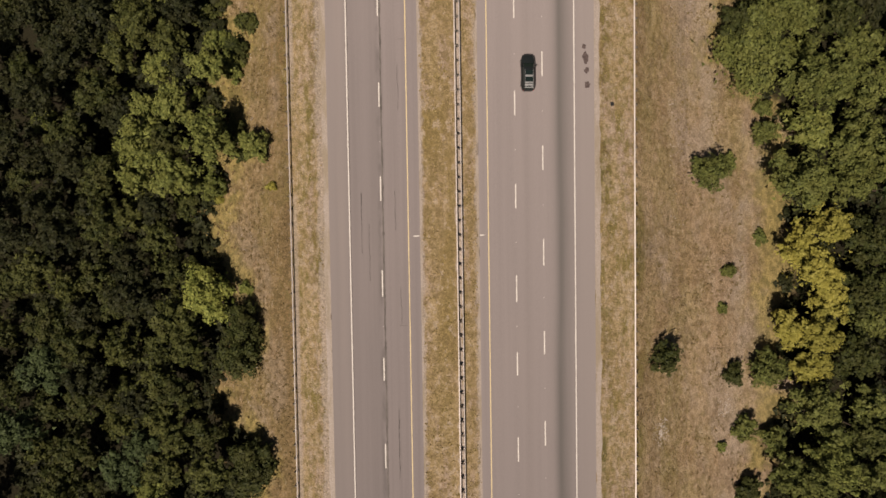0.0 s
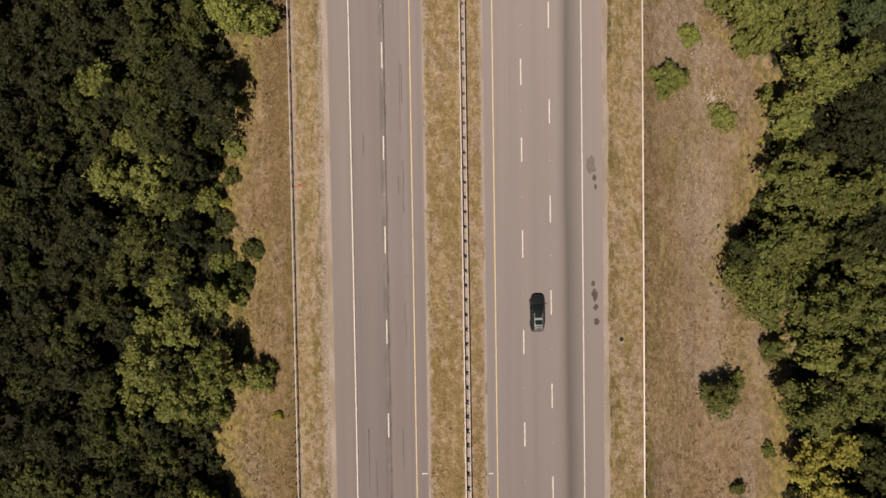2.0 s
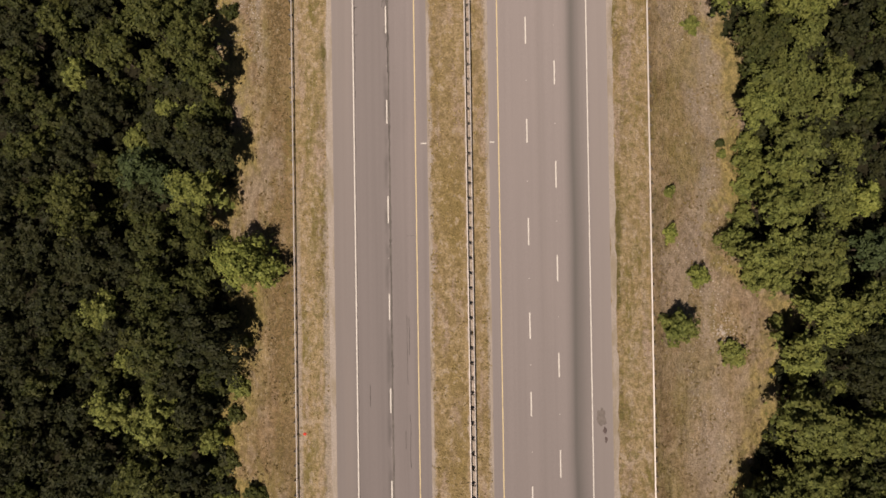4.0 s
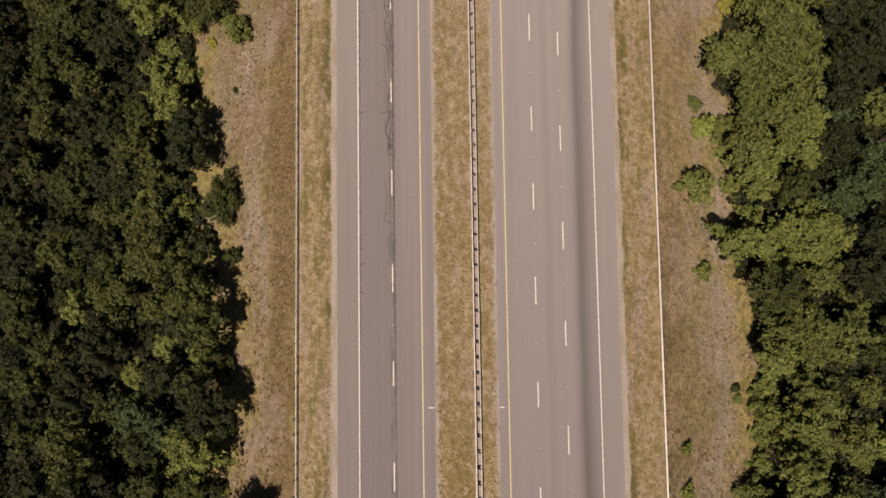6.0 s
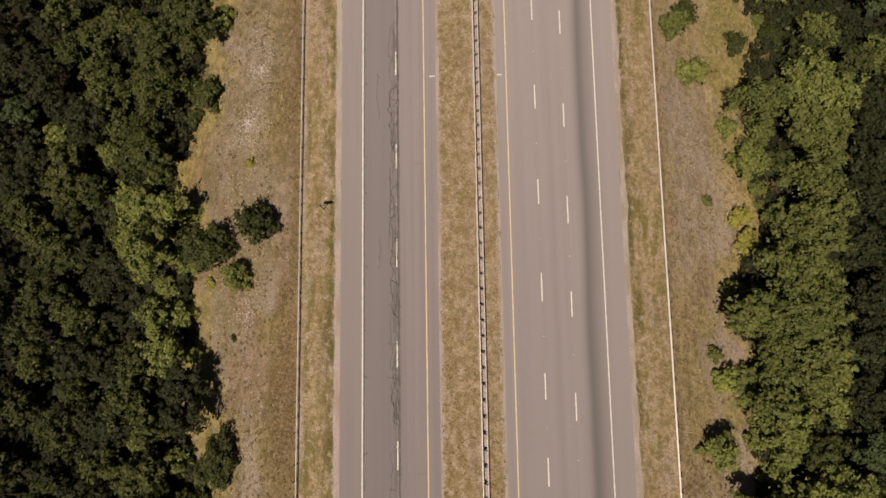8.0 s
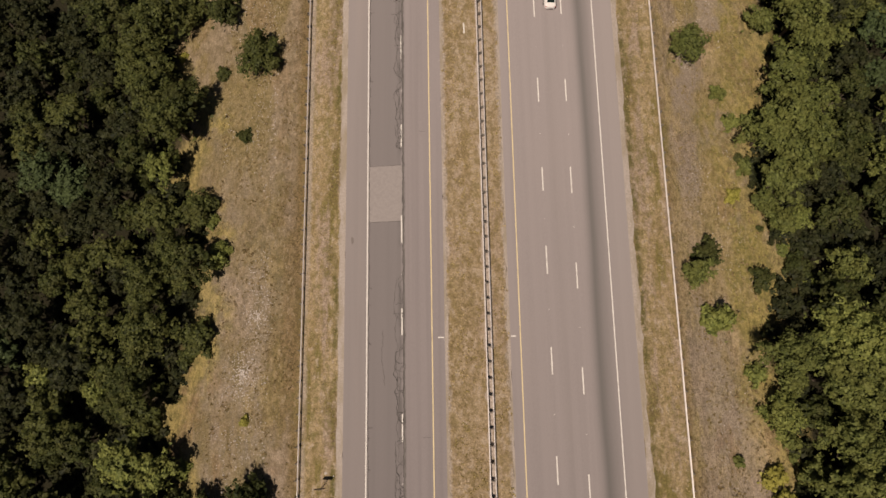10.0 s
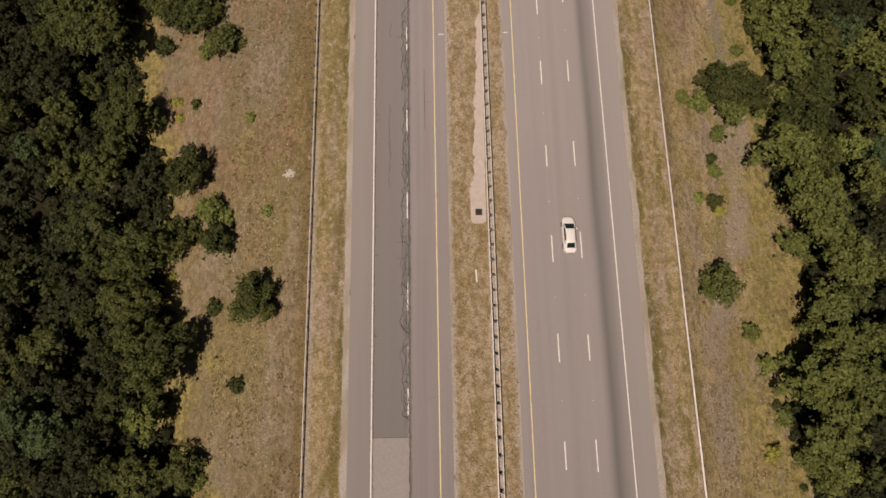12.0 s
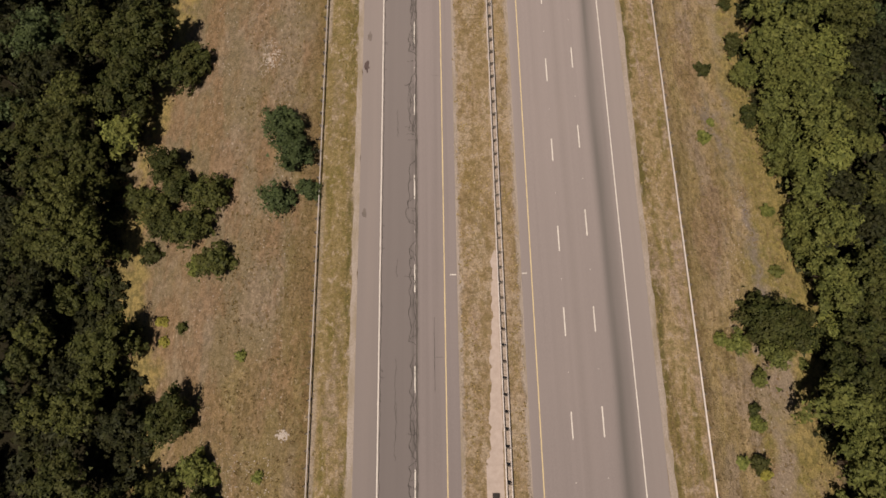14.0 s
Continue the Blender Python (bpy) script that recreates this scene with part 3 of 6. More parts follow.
LINE = 0.036
strip("edge_line", -22.34, -22.2, SOUTH, NORTH, LINE, WHITE_LINE, west_road)
strip("yellow_line", -14.35, -14.22, SOUTH, NORTH, LINE, YELLOW_LINE, west_road)
strip("yellow_line", -3.71, -3.58, SOUTH, NORTH, LINE, YELLOW_LINE, east_road)
strip("edge_line", 7.86, 8.0, SOUTH, NORTH, LINE, WHITE_LINE, east_road)
strip("concrete_patch", -22.17, -17.72, 176.2, 183.6, 0.035, CONCRETE, west_road)

DASH_1 = (-68, -56, -43.5, -31.2, -18.9, -7.3, 2.8, 15.1, 27.3, 40.1, 52.3, 62.3, 74.3, 87.2, 100.1, 112, 122, 134, 146.1, 158.6, 170.9, 181.3, 193.5, 205.7, 218, 230, 240.5, 252.6, 264.5, 276.7, 288.9, 301, 313)
DASH_2 = (-65.6, -53.4, -41.2, -29, -16.8, -4.5, 7.6, 20.1, 32.4, 44.6, 57.2, 69.6, 81.6, 94.7, 107, 119.5, 131.9, 143.8, 156.2, 168.9, 181.2, 193.5, 206.2, 218.4, 230.3, 242.6, 254.6, 266.6, 278.8, 291, 303, 315)
DASH_3 = (-68.5, -56.4, -44.2, -32, -19.8, -7.9, 3.7, 16.4, 28.8, 40.9, 52.9, 64.9, 77.4, 90, 101.9, 114.1, 126.1, 138.6, 151.1, 163.6, 175.2, 187.6, 200.1, 211.8, 223.5, 235.7, 247.8, 259.7, 271, 283.5, 295.7, 308)
DOT = bmesh.new()
bmesh.ops.create_cone(DOT, segments=8, cap_ends=True, radius1=0.06, radius2=0.045, depth=0.03)
dot_mesh = bpy.data.meshes.new("road_stud")
DOT.to_mesh(dot_mesh)
dot_mesh.materials.append(WHITE_LINE)
for road, xx, centres in ((east_road, 0.0, DASH_1), (east_road, 3.66, DASH_2), (west_road, -17.93, DASH_3)):
    for k, yy in enumerate(centres):
        half = 1.65 + 0.12 * math.sin(k * 2.3)
        strip("lane_dash", xx - 0.075, xx + 0.075, yy - half, yy + half, LINE, WHITE_LINE, road)
        if k + 1 < len(centres) and (road is east_road or k % 2):
            mid_y = (yy + centres[k + 1]) / 2
            child("road_stud", dot_mesh, road, "", pose(xx, mid_y, road_z(xx) + 0.045))
for yy in (-66.0, 10.0, 85.8, 161.6, 236.0, 311.5):
    strip("tick_mark", -13.6, -12.86, yy - 0.07, yy + 0.07, LINE, WHITE_LINE, west_road)
    strip("tick_mark", -4.8, -4.2, yy - 0.07, yy + 0.07, LINE, WHITE_LINE, east_road)


# ---------------------------------------------------------------- cracks and stains
def ribbon(line, width, lift, material, name, parent):
    v, f = [], []
    for i, (a, b) in enumerate(line):
        j, k = max(0, i - 1), min(len(line) - 1, i + 1)
        dx, dy = line[k][0] - line[j][0], line[k][1] - line[j][1]
        d = math.hypot(dx, dy) or 1.0
        w = width * (0.5 + 0.5 * abs(noise.noise((a * 3, b * 1.3, 1.0))) * 2)
        for s in (-0.5, 0.5):
            xx, yy = a - dy / d * w * s, b + dx / d * w * s
            v.append((xx, yy, road_z(xx) + lift))
        if i:
            f.append((2 * i - 2, 2 * i - 1, 2 * i + 1, 2 * i))
    ob = new(name, mesh_from(name, v, f, material))
    ob.parent = parent
    return ob


def wander(x, y0, y1, sway, step=0.35, pace=0.5, seed=0.0):
    return [(x + sway * (noise.noise((seed, yy * pace, 0.3)) + 0.45 * noise.noise((seed, yy * pace * 3.7, 5.3))), yy) for yy in np.arange(y0, y1, step)]


rng = random.Random(4)
ribbon(wander(-17.66, -75, 335, 0.06, 0.35, 0.9, 2.0), 0.32, LINE + 0.006, SEAL, "joint_seal", west_road)
ribbon(wander(-17.78, 95, 335, 0.13, 0.35, 1.3, 6.0), 0.12, LINE + 0.008, TAR, "crack", west_road)
ribbon(wander(-22.1, -75, 92, 0.08, 0.35, 0.7, 4.0), 0.06, LINE + 0.006, TAR, "crack", west_road)
ribbon(wander(-22.05, 92, 335, 0.10, 0.35, 0.9, 3.0), 0.11, LINE + 0.006, TAR, "crack", west_road)
for k in range(58):
    yy = rng.uniform(100, 300) if k < 40 else rng.uniform(-60, 110)
    if 175.5 < yy < 184.5:
        continue
    long = rng.uniform(2.0, 7.0)
    if k < 40:
        xx = rng.choice((-18.3, -18.5, -18.7, -18.4, -20.2))
        line = wander(xx, yy, yy + long, 0.35, 0.22, 0.55, k * 3.1)
        line = [(-17.75, yy - 0.4)] + line + [(-17.8, yy + long + 0.5)] if xx > -19 else line
    else:
        xx = rng.choice((-19.6, -16.0, -15.4, -20.6))
        yy = min(yy, 60.0) - rng.uniform(0, 9)
        line = wander(xx, yy, yy + long * 1.2, 0.10, 0.4, 0.5, k * 1.7)
    line = [q for q in line if not 176.1 < q[1] < 183.7]
    if len(line) > 3:
        ribbon(line, 0.055 if k < 40 else 0.06, LINE + 0.010 + 0.0005 * k, TAR, "crack", west_road)
for k in range(34):
    yy = rng.uniform(105, 300)
    if 175.5 < yy < 184.5:
        continue
    xx = rng.uniform(-18.0, -17.85)
    end = xx - rng.uniform(0.3, 1.4)
    ribbon([(xx + (end - xx) * s, yy + 0.25 * noise.noise((k, s * 3, 0))) for s in np.linspace(0, 1, 7)], 0.07, LINE + 0.035 + 0.0005 * k, TAR, "crack", west_road)
for k, (y0, y1) in enumerate(((118, 126), (131, 147), (152, 160), (186, 194), (196, 205), (207, 214), (215, 226), (228, 240), (243, 251), (256, 264), (268, 282))):
    side = wander(-18.40 - 0.12 * (k % 3), y0, y1, 0.48, 0.22, 0.75, 40 + k * 5.3)
    side = [(-17.8, y0 - 0.5), (-18.1, y0 - 0.2)] + side + [(-18.1, y1 + 0.2), (-17.8, y1 + 0.5)]
    ribbon(side, 0.08, LINE + 0.06 + 0.0005 * k, TAR, "crack", west_road)
    if k % 3 != 2:
        inner = wander(-18.05, y0 + 0.5, y1 - 0.3 * (y1 - y0), 0.26, 0.22, 1.1, 90 + k * 3.3)
        ribbon(inner, 0.06, LINE + 0.066 + 0.0005 * k, TAR, "crack", west_road)
    at = y0 + 0.4
    while at < y1 - 0.4:
        i = min(range(len(side)), key=lambda j: abs(side[j][1] - at))
        left = side[i][0]
        slant = rng.uniform(-0.7, 0.7)
        ribbon([(left + (-17.75 - left) * q, at + 0.75 * noise.noise((at, q * 2.1, k)) + slant * q) for q in np.linspace(0, 1, 6)], 0.055, LINE + 0.072 + 0.0005 * k, TAR, "crack", west_road)
        at += rng.uniform(0.7, 3.8)
for k in range(46):
    yy = rng.uniform(100, 300)
    if not 175 < yy < 185:
        end = rng.uniform(0.15, 0.6)
        ribbon([(-22.12 + end * q, yy + 0.3 * noise.noise((k, q * 2, 3))) for q in np.linspace(0, 1, 5)], 0.065, LINE + 0.05 + 0.0004 * k, TAR, "crack", west_road)
for yy in (176.2, 183.6):
    ribbon([(-22.17 + 0.45 * s, yy + 0.03 * noise.noise((s, yy, 0))) for s in range(11)], 0.07, LINE + 0.006, TAR, "crack", west_road)
ribbon(wander(-15.6, 222, 231, 0.03, 0.4), 0.07, LINE + 0.006, TAR, "crack", west_road)
ribbon(wander(-15.7, 55, 64, 0.05, 0.4), 0.06, LINE + 0.006, TAR, "crack", west_road)
for k in range(9):
    yy = -40 + 38 * k
    ribbon([(-15.6 + 0.2 * s, yy + 0.1 * noise.noise((s, yy, 0))) for s in range(6)], 0.035, LINE + 0.006, TAR, "crack", west_road)


def blot(x, y, rx, ry, material, name, parent, lift):
    v = [(x, y, road_z(x) + lift)]
    n = 28
    for i in range(n):
        a = 2 * math.pi * i / n
        k = 0.8 + 0.5 * noise.noise((math.cos(a) * 1.6 + x, math.sin(a) * 1.6 + y, 0)) + 0.08 * noise.noise((math.cos(a) * 5 + x, math.sin(a) * 5 + y, 0))
        xx = x + rx * k * math.cos(a)
        v.append((xx, y + ry * k * math.sin(a), road_z(xx) + lift))
    ob = new(name, mesh_from(name, v, [(0, 1 + i, 1 + (i + 1) % n) for i in range(n)], material))
    ob.parent = parent


for x, y, rx, ry in ((9.27, 34.7, 0.35, 0.4), (9.49, 33.3, 0.5, 0.9), (9.63, 31.6, 0.42, 0.5), (9.72, 29.7, 0.5, 0.5), (9.55, 48.6, 0.3, 0.6), (9.7, 47.4, 0.22, 0.5)):
    blot(x, y, rx, ry, OIL, "oil_spot", east_road, 0.036)
blot(9.13, 50.3, 0.9, 1.5, SMUDGE, "stain", east_road, 0.034)
for x, y, rx, ry in ((-24.5, 266.2, 0.45, 1.0), (-24.4, 244.6, 0.35, 0.8), (-24.15, 271.0, 0.4, 0.8), (-24.2, 174.0, 0.2, 0.6)):
    blot(x, y, rx, ry, SMUDGE if ry < 0.9 else OIL, "oil_spot", west_road, 0.036)

# ---------------------------------------------------------------- guard rails
PANEL, SPACING, FIRST, COUNT = 3.81, 1.905, -72.0, 208
WAVE = ((0.0, -0.155), (0.05, -0.135), (0.095, -0.10), (0.095, -0.065), (0.02, -0.02), (0.02, 0.02), (0.095, 0.065), (0.095, 0.10), (0.05, 0.135), (0.0, 0.155))


def rail_mesh(side):
    v, f = [], []
    for yy in (0.0, PANEL + 0.02):
        v += [(side * a, yy, b) for a, b in WAVE] + [(side * (a - 0.012), yy, b) for a, b in WAVE]
    n = len(WAVE)
    for i in range(n - 1):
        f += [(i, i + 1, 2 * n + i + 1, 2 * n + i), (n + i, 3 * n + i, 3 * n + i + 1, n + i + 1)]
    f += [(0, 2 * n, 3 * n, n), (n - 1, 2 * n - 1, 4 * n - 1, 3 * n - 1)]
    return mesh_from("rail_panel", v, f, STEEL)


def post_mesh(height):
    bm = bmesh.new()
    for a, b, q, r in ((-0.075, 0.075, -0.005, 0.005), (-0.075, -0.065, -0.05, 0.05), (0.065, 0.075, -0.05, 0.05)):
        box_bm(a, b, q, r, -0.5, height, bm)
    me = bpy.data.meshes.new("post")
    bm.to_mesh(me), bm.free()
    me.materials.append(POST)
    return me


def block_mesh():
    bm = box_bm(-0.09, 0.09, -0.075, 0.075, -0.18, 0.18)
    bmesh.ops.bevel(bm, geom=bm.edges[:], offset=0.012, segments=1, affect="EDGES")
    me = bpy.data.meshes.new("spacer_block")
    bm.to_mesh(me), bm.free()
    me.materials.append(POST)
    return me


block = block_mesh()
post = post_mesh(0.80)


def guard_rail(x, sides, label):
    base = tagged(new("guard_rail"), label, "guard rail", "highway guard rails")
    z0 = land_z(x)
    base.matrix_basis = pose(x, FIRST, z0)
    for k in range(COUNT):
        pole = child("post", post, base, "", pose(0, k * SPACING, bumpy(x, FIRST + k * SPACING)))
        for s in sides:
            child("spacer_block", block, pole, "", pose(s * 0.185, 0, 0.62))
    for s in sides:
        me = rail_mesh(s)
        for k in range(COUNT // 2):
            child("rail_panel", me, base, "", pose(s * 0.285, k * PANEL - 0.3, 0.62, 0, 0, 0))
    return base


guard_rail(-30.75, (1,), "galvanised steel guard rail along the west verge")
guard_rail(16.45, (-1,), "pale galvanised steel guard rail along the east verge")
guard_rail(-7.5, (1, -1), "double-sided galvanised steel guard rail in the grass median")


# ---------------------------------------------------------------- trees and shrubs
def leaf_cards(r, kind, seed, share=1.0, full=False):
    """Triangular leaf sprays of a crown of radius r round its own middle: an array (n, 3, 3).
    Limbs fan out from the axis; each carries clumps of sprays with gaps between them.
    full: the closed, rounder crown of a tree or shrub that stands alone."""
    g = np.random.default_rng(seed)
    shrub = r < 1.9
    up = 0.62 if shrub else 0.85
    limbs = int(np.clip(6 + r * 4.2, 8, 24))
    each = 5 if shrub else 6
    count = int((330 + (330 if full else 250) * r * r) * share)
    a = g.uniform(0, 1.1, limbs) + np.arange(limbs) * 2.4
    rad = np.sqrt((np.arange(limbs) + 0.35) / limbs) * g.uniform(0.78, 1.08, limbs) * 0.92
    if not shrub and not full:
        waves = g.uniform(0, 6.28, 3)
        rad = rad * (1 + 0.15 * np.sin(2 * a + waves[0]) + 0.12 * np.sin(3 * a + waves[1]) + 0.08 * np.sin(5 * a + waves[2]))
    tip = np.stack([rad * np.cos(a), rad * np.sin(a), up * (0.72 - 1.0 * rad ** 2) + g.uniform(-0.22, 0.16, limbs) * (0.5 if shrub else 1)], 1)
    root = np.array([0.0, 0.0, -0.45 * up])
    along = np.linspace(0.50, 1.0, each)[None, :, None] + g.uniform(-0.06, 0.06, (limbs, each, 1))
    spread = g.normal(size=(limbs, each, 3)) * np.array([0.085, 0.085, 0.06])
    centre = ((root + (tip[:, None, :] - root) * along + spread) * r).reshape(-1, 3)
    size = np.maximum(r * g.uniform(0.085, 0.185, len(centre)), 0.18) * (1.45 if full else 1.0)
    which = g.choice(len(centre), count, p=size ** 1.6 / np.sum(size ** 1.6))
    d = g.normal(size=(count, 3))
    d /= np.linalg.norm(d, axis=1)[:, None]
    d[:, 2] = np.where(d[:, 2] < -0.3, -d[:, 2], d[:, 2])
    pos = centre[which] + d * (size[which] * g.uniform(0.55, 1.15, count))[:, None] * np.array([1, 1, 0.7])
    stray = g.uniform(0, 1, count) < 0.07
    pos[stray] += d[stray] * (0.10 * r) * g.uniform(0, 1, (stray.sum(), 1))
    core = g.uniform(0, 1, count) < 0.07
    pos[core] = (root + np.array([0, 0, 0.25 * up])) * r + g.normal(size=(core.sum(), 3)) * r * np.array([0.34, 0.34, 0.12])
    low = g.uniform(0, 1, count) < (0.16 if shrub else 0.09)
    pos[low, 2] -= r * g.uniform(0.2, 0.5, low.sum())
    nrm = d * 0.8 + pos / r * 0.25 + np.array([0, 0, 0.34]) + g.normal(size=(count, 3)) * 0.30
    nrm /= np.linalg.norm(nrm, axis=1)[:, None]
    t1 = np.cross(nrm, g.normal(size=(count, 3)))
    t1 /= np.linalg.norm(t1, axis=1)[:, None]
    t2 = np.cross(nrm, t1)
    s = (g.uniform(0.10, 0.25, count) * (0.95 + 0.02 * r) / share ** 0.3)[:, None]
    s[core] *= 1.3
    w = s * g.uniform(0.5, 0.95, (count, 1))
    return np.stack([pos - t1 * s * 0.8 - t2 * w, pos - t1 * s * 0.8 + t2 * w, pos + t1 * s * 1.2 - nrm * s * 0.2], 1)


def trunk_arrays(height, r, seed):
    """A tapered trunk with a few limbs: vertices and faces."""
    g = random.Random(seed)
    v, f = [], []

    def limb(p0, p1, r0, r1):
        k = len(v)
        d = (Vector(p1) - Vector(p0)).normalized()
        s = d.orthogonal().normalized()
        q = d.cross(s)
        for p, rr in ((p0, r0), (p1, r1)):
            for i in range(6):
                a = i * math.pi / 3
                v.append(tuple(Vector(p) + (s * math.cos(a) + q * math.sin(a)) * rr))
        f.extend((k + i, k + (i + 1) % 6, k + 6 + (i + 1) % 6, k + 6 + i) for i in range(6))

    top = height * 0.82
    bend = (g.uniform(-0.12, 0.12) * r, g.uniform(-0.12, 0.12) * r)
    mid = (bend[0], bend[1], top * 0.55)
    limb((0, 0, -0.4), mid, 0.065 * r + 0.02, 0.045 * r + 0.015)
    limb(mid, (bend[0] * 0.4, bend[1] * 0.4, top), 0.045 * r + 0.015, 0.012 * r)
    for i in range(5):
        a = i * 1.257 + g.uniform(-0.4, 0.4)
        z = top * g.uniform(0.4, 0.7)
        limb((bend[0] * 0.8, bend[1] * 0.8, z), (math.cos(a) * r * 0.6, math.sin(a) * r * 0.6, z + top * g.uniform(0.12, 0.3)), 0.025 * r + 0.01, 0.008 * r)
    return v, f


SIZES = (0.45, 0.7, 1.0, 1.4, 1.85, 2.4, 3.1, 3.8, 4.6)
LABELS = {
    "dark": "dark green broad-leaved {} on the embankment slope",
    "olive": "olive green leafy {} at the edge of the wood",
    "bright": "light green leafy {} in full sun on the slope",
    "yellow": "yellow-green leafy {} beside the stony slope",
    "mid": "mid-green leafy {} with a broad uneven crown",
    "shade": "dull green leafy {} with an uneven crown",
    "deep": "very dark green leafy {} on the slope",
    "blue": "blue-green leafy {} with a dense rounded crown",
}
WOOD_LABELS = {
    "dark": "dark green broad-leaved tree standing in the dense wood",
    "olive": "sunlit olive green tree standing in the dense wood",
    "bright": "light green sunlit tree standing in the wood",
    "yellow": "yellow-green leafy tree at the edge of the wood",
    "mid": "mid-green broad-leaved tree standing in the dense wood",
    "shade": "dull green broad-leaved tree standing in the dense wood",
    "deep": "broad-leaved tree in the wood, deep shade in its dark green leaves",
    "blue": "blue-green broad-leaved tree standing in the dense wood",
}
stock, planted, inner = {}, [], []


def middle(r, tall):
    """Height of the middle of a crown of radius r; tall: a tree of the wood, drawn up by its neighbours."""
    if tall:
        return 1.15 * r + 1.6
    return 0.5 * r if r < 1.9 else 0.9 * r


def behind_edge(x, y):
    """How far inside the wood a place lies, in metres."""
    if x < 0:
        return float(np.interp(y, *zip(*EDGE_WEST))) - x
    return x - float(np.interp(y, *zip(*EDGE_EAST)))


def plant(kind, x, y, r, tall=False):
    """A tree or a shrub of crown radius r, standing on the slope."""
    size = min(SIZES, key=lambda s: abs(math.log(s / r)))
    variant = (int(abs(x * 7 + y * 3))) % (3 if size > 1.8 else 2)
    word = "shrub" if size < 1.9 and not tall else "tree"
    spin = (x * 37.7 + y * 91.3) % 360
    k = 1.06 * r / size
    longer = 1.0 if r < 3.0 and not tall else 0.86 + 0.28 * ((x * 3.7 + y * 1.9) % 1)
    m = Matrix.LocRotScale((x, y, ground_z(x, y) - 0.05), Euler((0, 0, radians(spin))), (k * longer, k / longer, k * (0.88 + 0.24 * ((x + y) % 1))))
    planted.append((x, y, r))
    if tall and behind_edge(x, y) > 8.5:
        inner.append((kind, x, y, r, spin))
        return None
    key = (kind, size, variant, tall)
    if key in stock:
        return copy_thing(stock[key], m)
    base = tagged(new(word), WOOD_LABELS[kind] if tall else LABELS[kind].format(word), word, "trees of the wood" if tall else "roadside " + word + "s")
    hc = middle(size, tall)
    v, f = trunk_arrays(hc + 0.5 * size, size, variant + 11)
    child("trunk", mesh_from("trunk", v, f, BARK), base)
    crown = leaf_cards(size, kind, 17 * variant + int(size * 10) + len(kind), 1.0, not tall) + np.array([0, 0, hc])
    child("crown", mesh_of_leaves("crown", crown, [LEAF[kind]]), base)
    base.matrix_basis = m
    stock[key] = base
    return base


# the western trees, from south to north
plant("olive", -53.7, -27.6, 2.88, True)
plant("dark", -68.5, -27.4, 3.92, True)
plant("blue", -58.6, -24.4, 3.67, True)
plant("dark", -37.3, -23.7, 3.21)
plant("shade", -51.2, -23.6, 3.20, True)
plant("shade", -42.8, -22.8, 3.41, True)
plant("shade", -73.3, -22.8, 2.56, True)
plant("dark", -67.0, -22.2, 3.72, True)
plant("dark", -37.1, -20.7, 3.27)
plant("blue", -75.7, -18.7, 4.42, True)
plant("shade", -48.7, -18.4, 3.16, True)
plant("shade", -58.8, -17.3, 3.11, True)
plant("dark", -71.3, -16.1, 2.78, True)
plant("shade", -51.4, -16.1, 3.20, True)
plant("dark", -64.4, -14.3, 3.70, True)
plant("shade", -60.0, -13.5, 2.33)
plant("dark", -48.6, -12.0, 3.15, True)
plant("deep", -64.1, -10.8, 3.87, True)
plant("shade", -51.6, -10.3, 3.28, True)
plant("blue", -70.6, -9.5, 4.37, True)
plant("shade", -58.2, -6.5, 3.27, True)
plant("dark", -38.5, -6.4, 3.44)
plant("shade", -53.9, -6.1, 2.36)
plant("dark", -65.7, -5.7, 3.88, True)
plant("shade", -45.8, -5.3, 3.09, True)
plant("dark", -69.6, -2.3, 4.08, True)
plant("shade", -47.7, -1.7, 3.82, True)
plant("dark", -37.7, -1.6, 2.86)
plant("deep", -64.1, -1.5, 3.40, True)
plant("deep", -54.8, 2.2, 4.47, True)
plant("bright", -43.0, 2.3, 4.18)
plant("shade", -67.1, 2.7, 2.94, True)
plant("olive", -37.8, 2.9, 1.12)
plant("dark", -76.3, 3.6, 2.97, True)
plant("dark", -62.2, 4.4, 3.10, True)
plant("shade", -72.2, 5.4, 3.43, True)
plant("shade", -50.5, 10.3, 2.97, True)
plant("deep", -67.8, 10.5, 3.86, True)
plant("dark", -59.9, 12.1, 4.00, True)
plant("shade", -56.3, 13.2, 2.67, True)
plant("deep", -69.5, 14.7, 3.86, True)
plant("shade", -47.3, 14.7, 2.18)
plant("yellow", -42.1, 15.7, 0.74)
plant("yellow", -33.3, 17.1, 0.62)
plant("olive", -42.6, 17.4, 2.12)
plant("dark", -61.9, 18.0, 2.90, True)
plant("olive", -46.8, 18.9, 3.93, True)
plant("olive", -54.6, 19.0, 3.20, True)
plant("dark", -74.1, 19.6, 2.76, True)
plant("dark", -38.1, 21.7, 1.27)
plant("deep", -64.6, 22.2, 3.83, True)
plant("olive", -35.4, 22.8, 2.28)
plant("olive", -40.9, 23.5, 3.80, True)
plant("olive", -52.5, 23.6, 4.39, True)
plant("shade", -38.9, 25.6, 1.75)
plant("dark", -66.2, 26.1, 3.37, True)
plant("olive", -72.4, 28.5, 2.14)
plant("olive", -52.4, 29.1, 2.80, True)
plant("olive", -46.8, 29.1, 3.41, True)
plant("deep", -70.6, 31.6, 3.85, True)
plant("dark", -60.6, 32.0, 3.79, True)
plant("olive", -41.2, 33.6, 2.96, True)
plant("olive", -39.0, 33.9, 1.91)
plant("olive", -49.5, 34.3, 2.93, True)
plant("dark", -38.3, 36.2, 2.04)
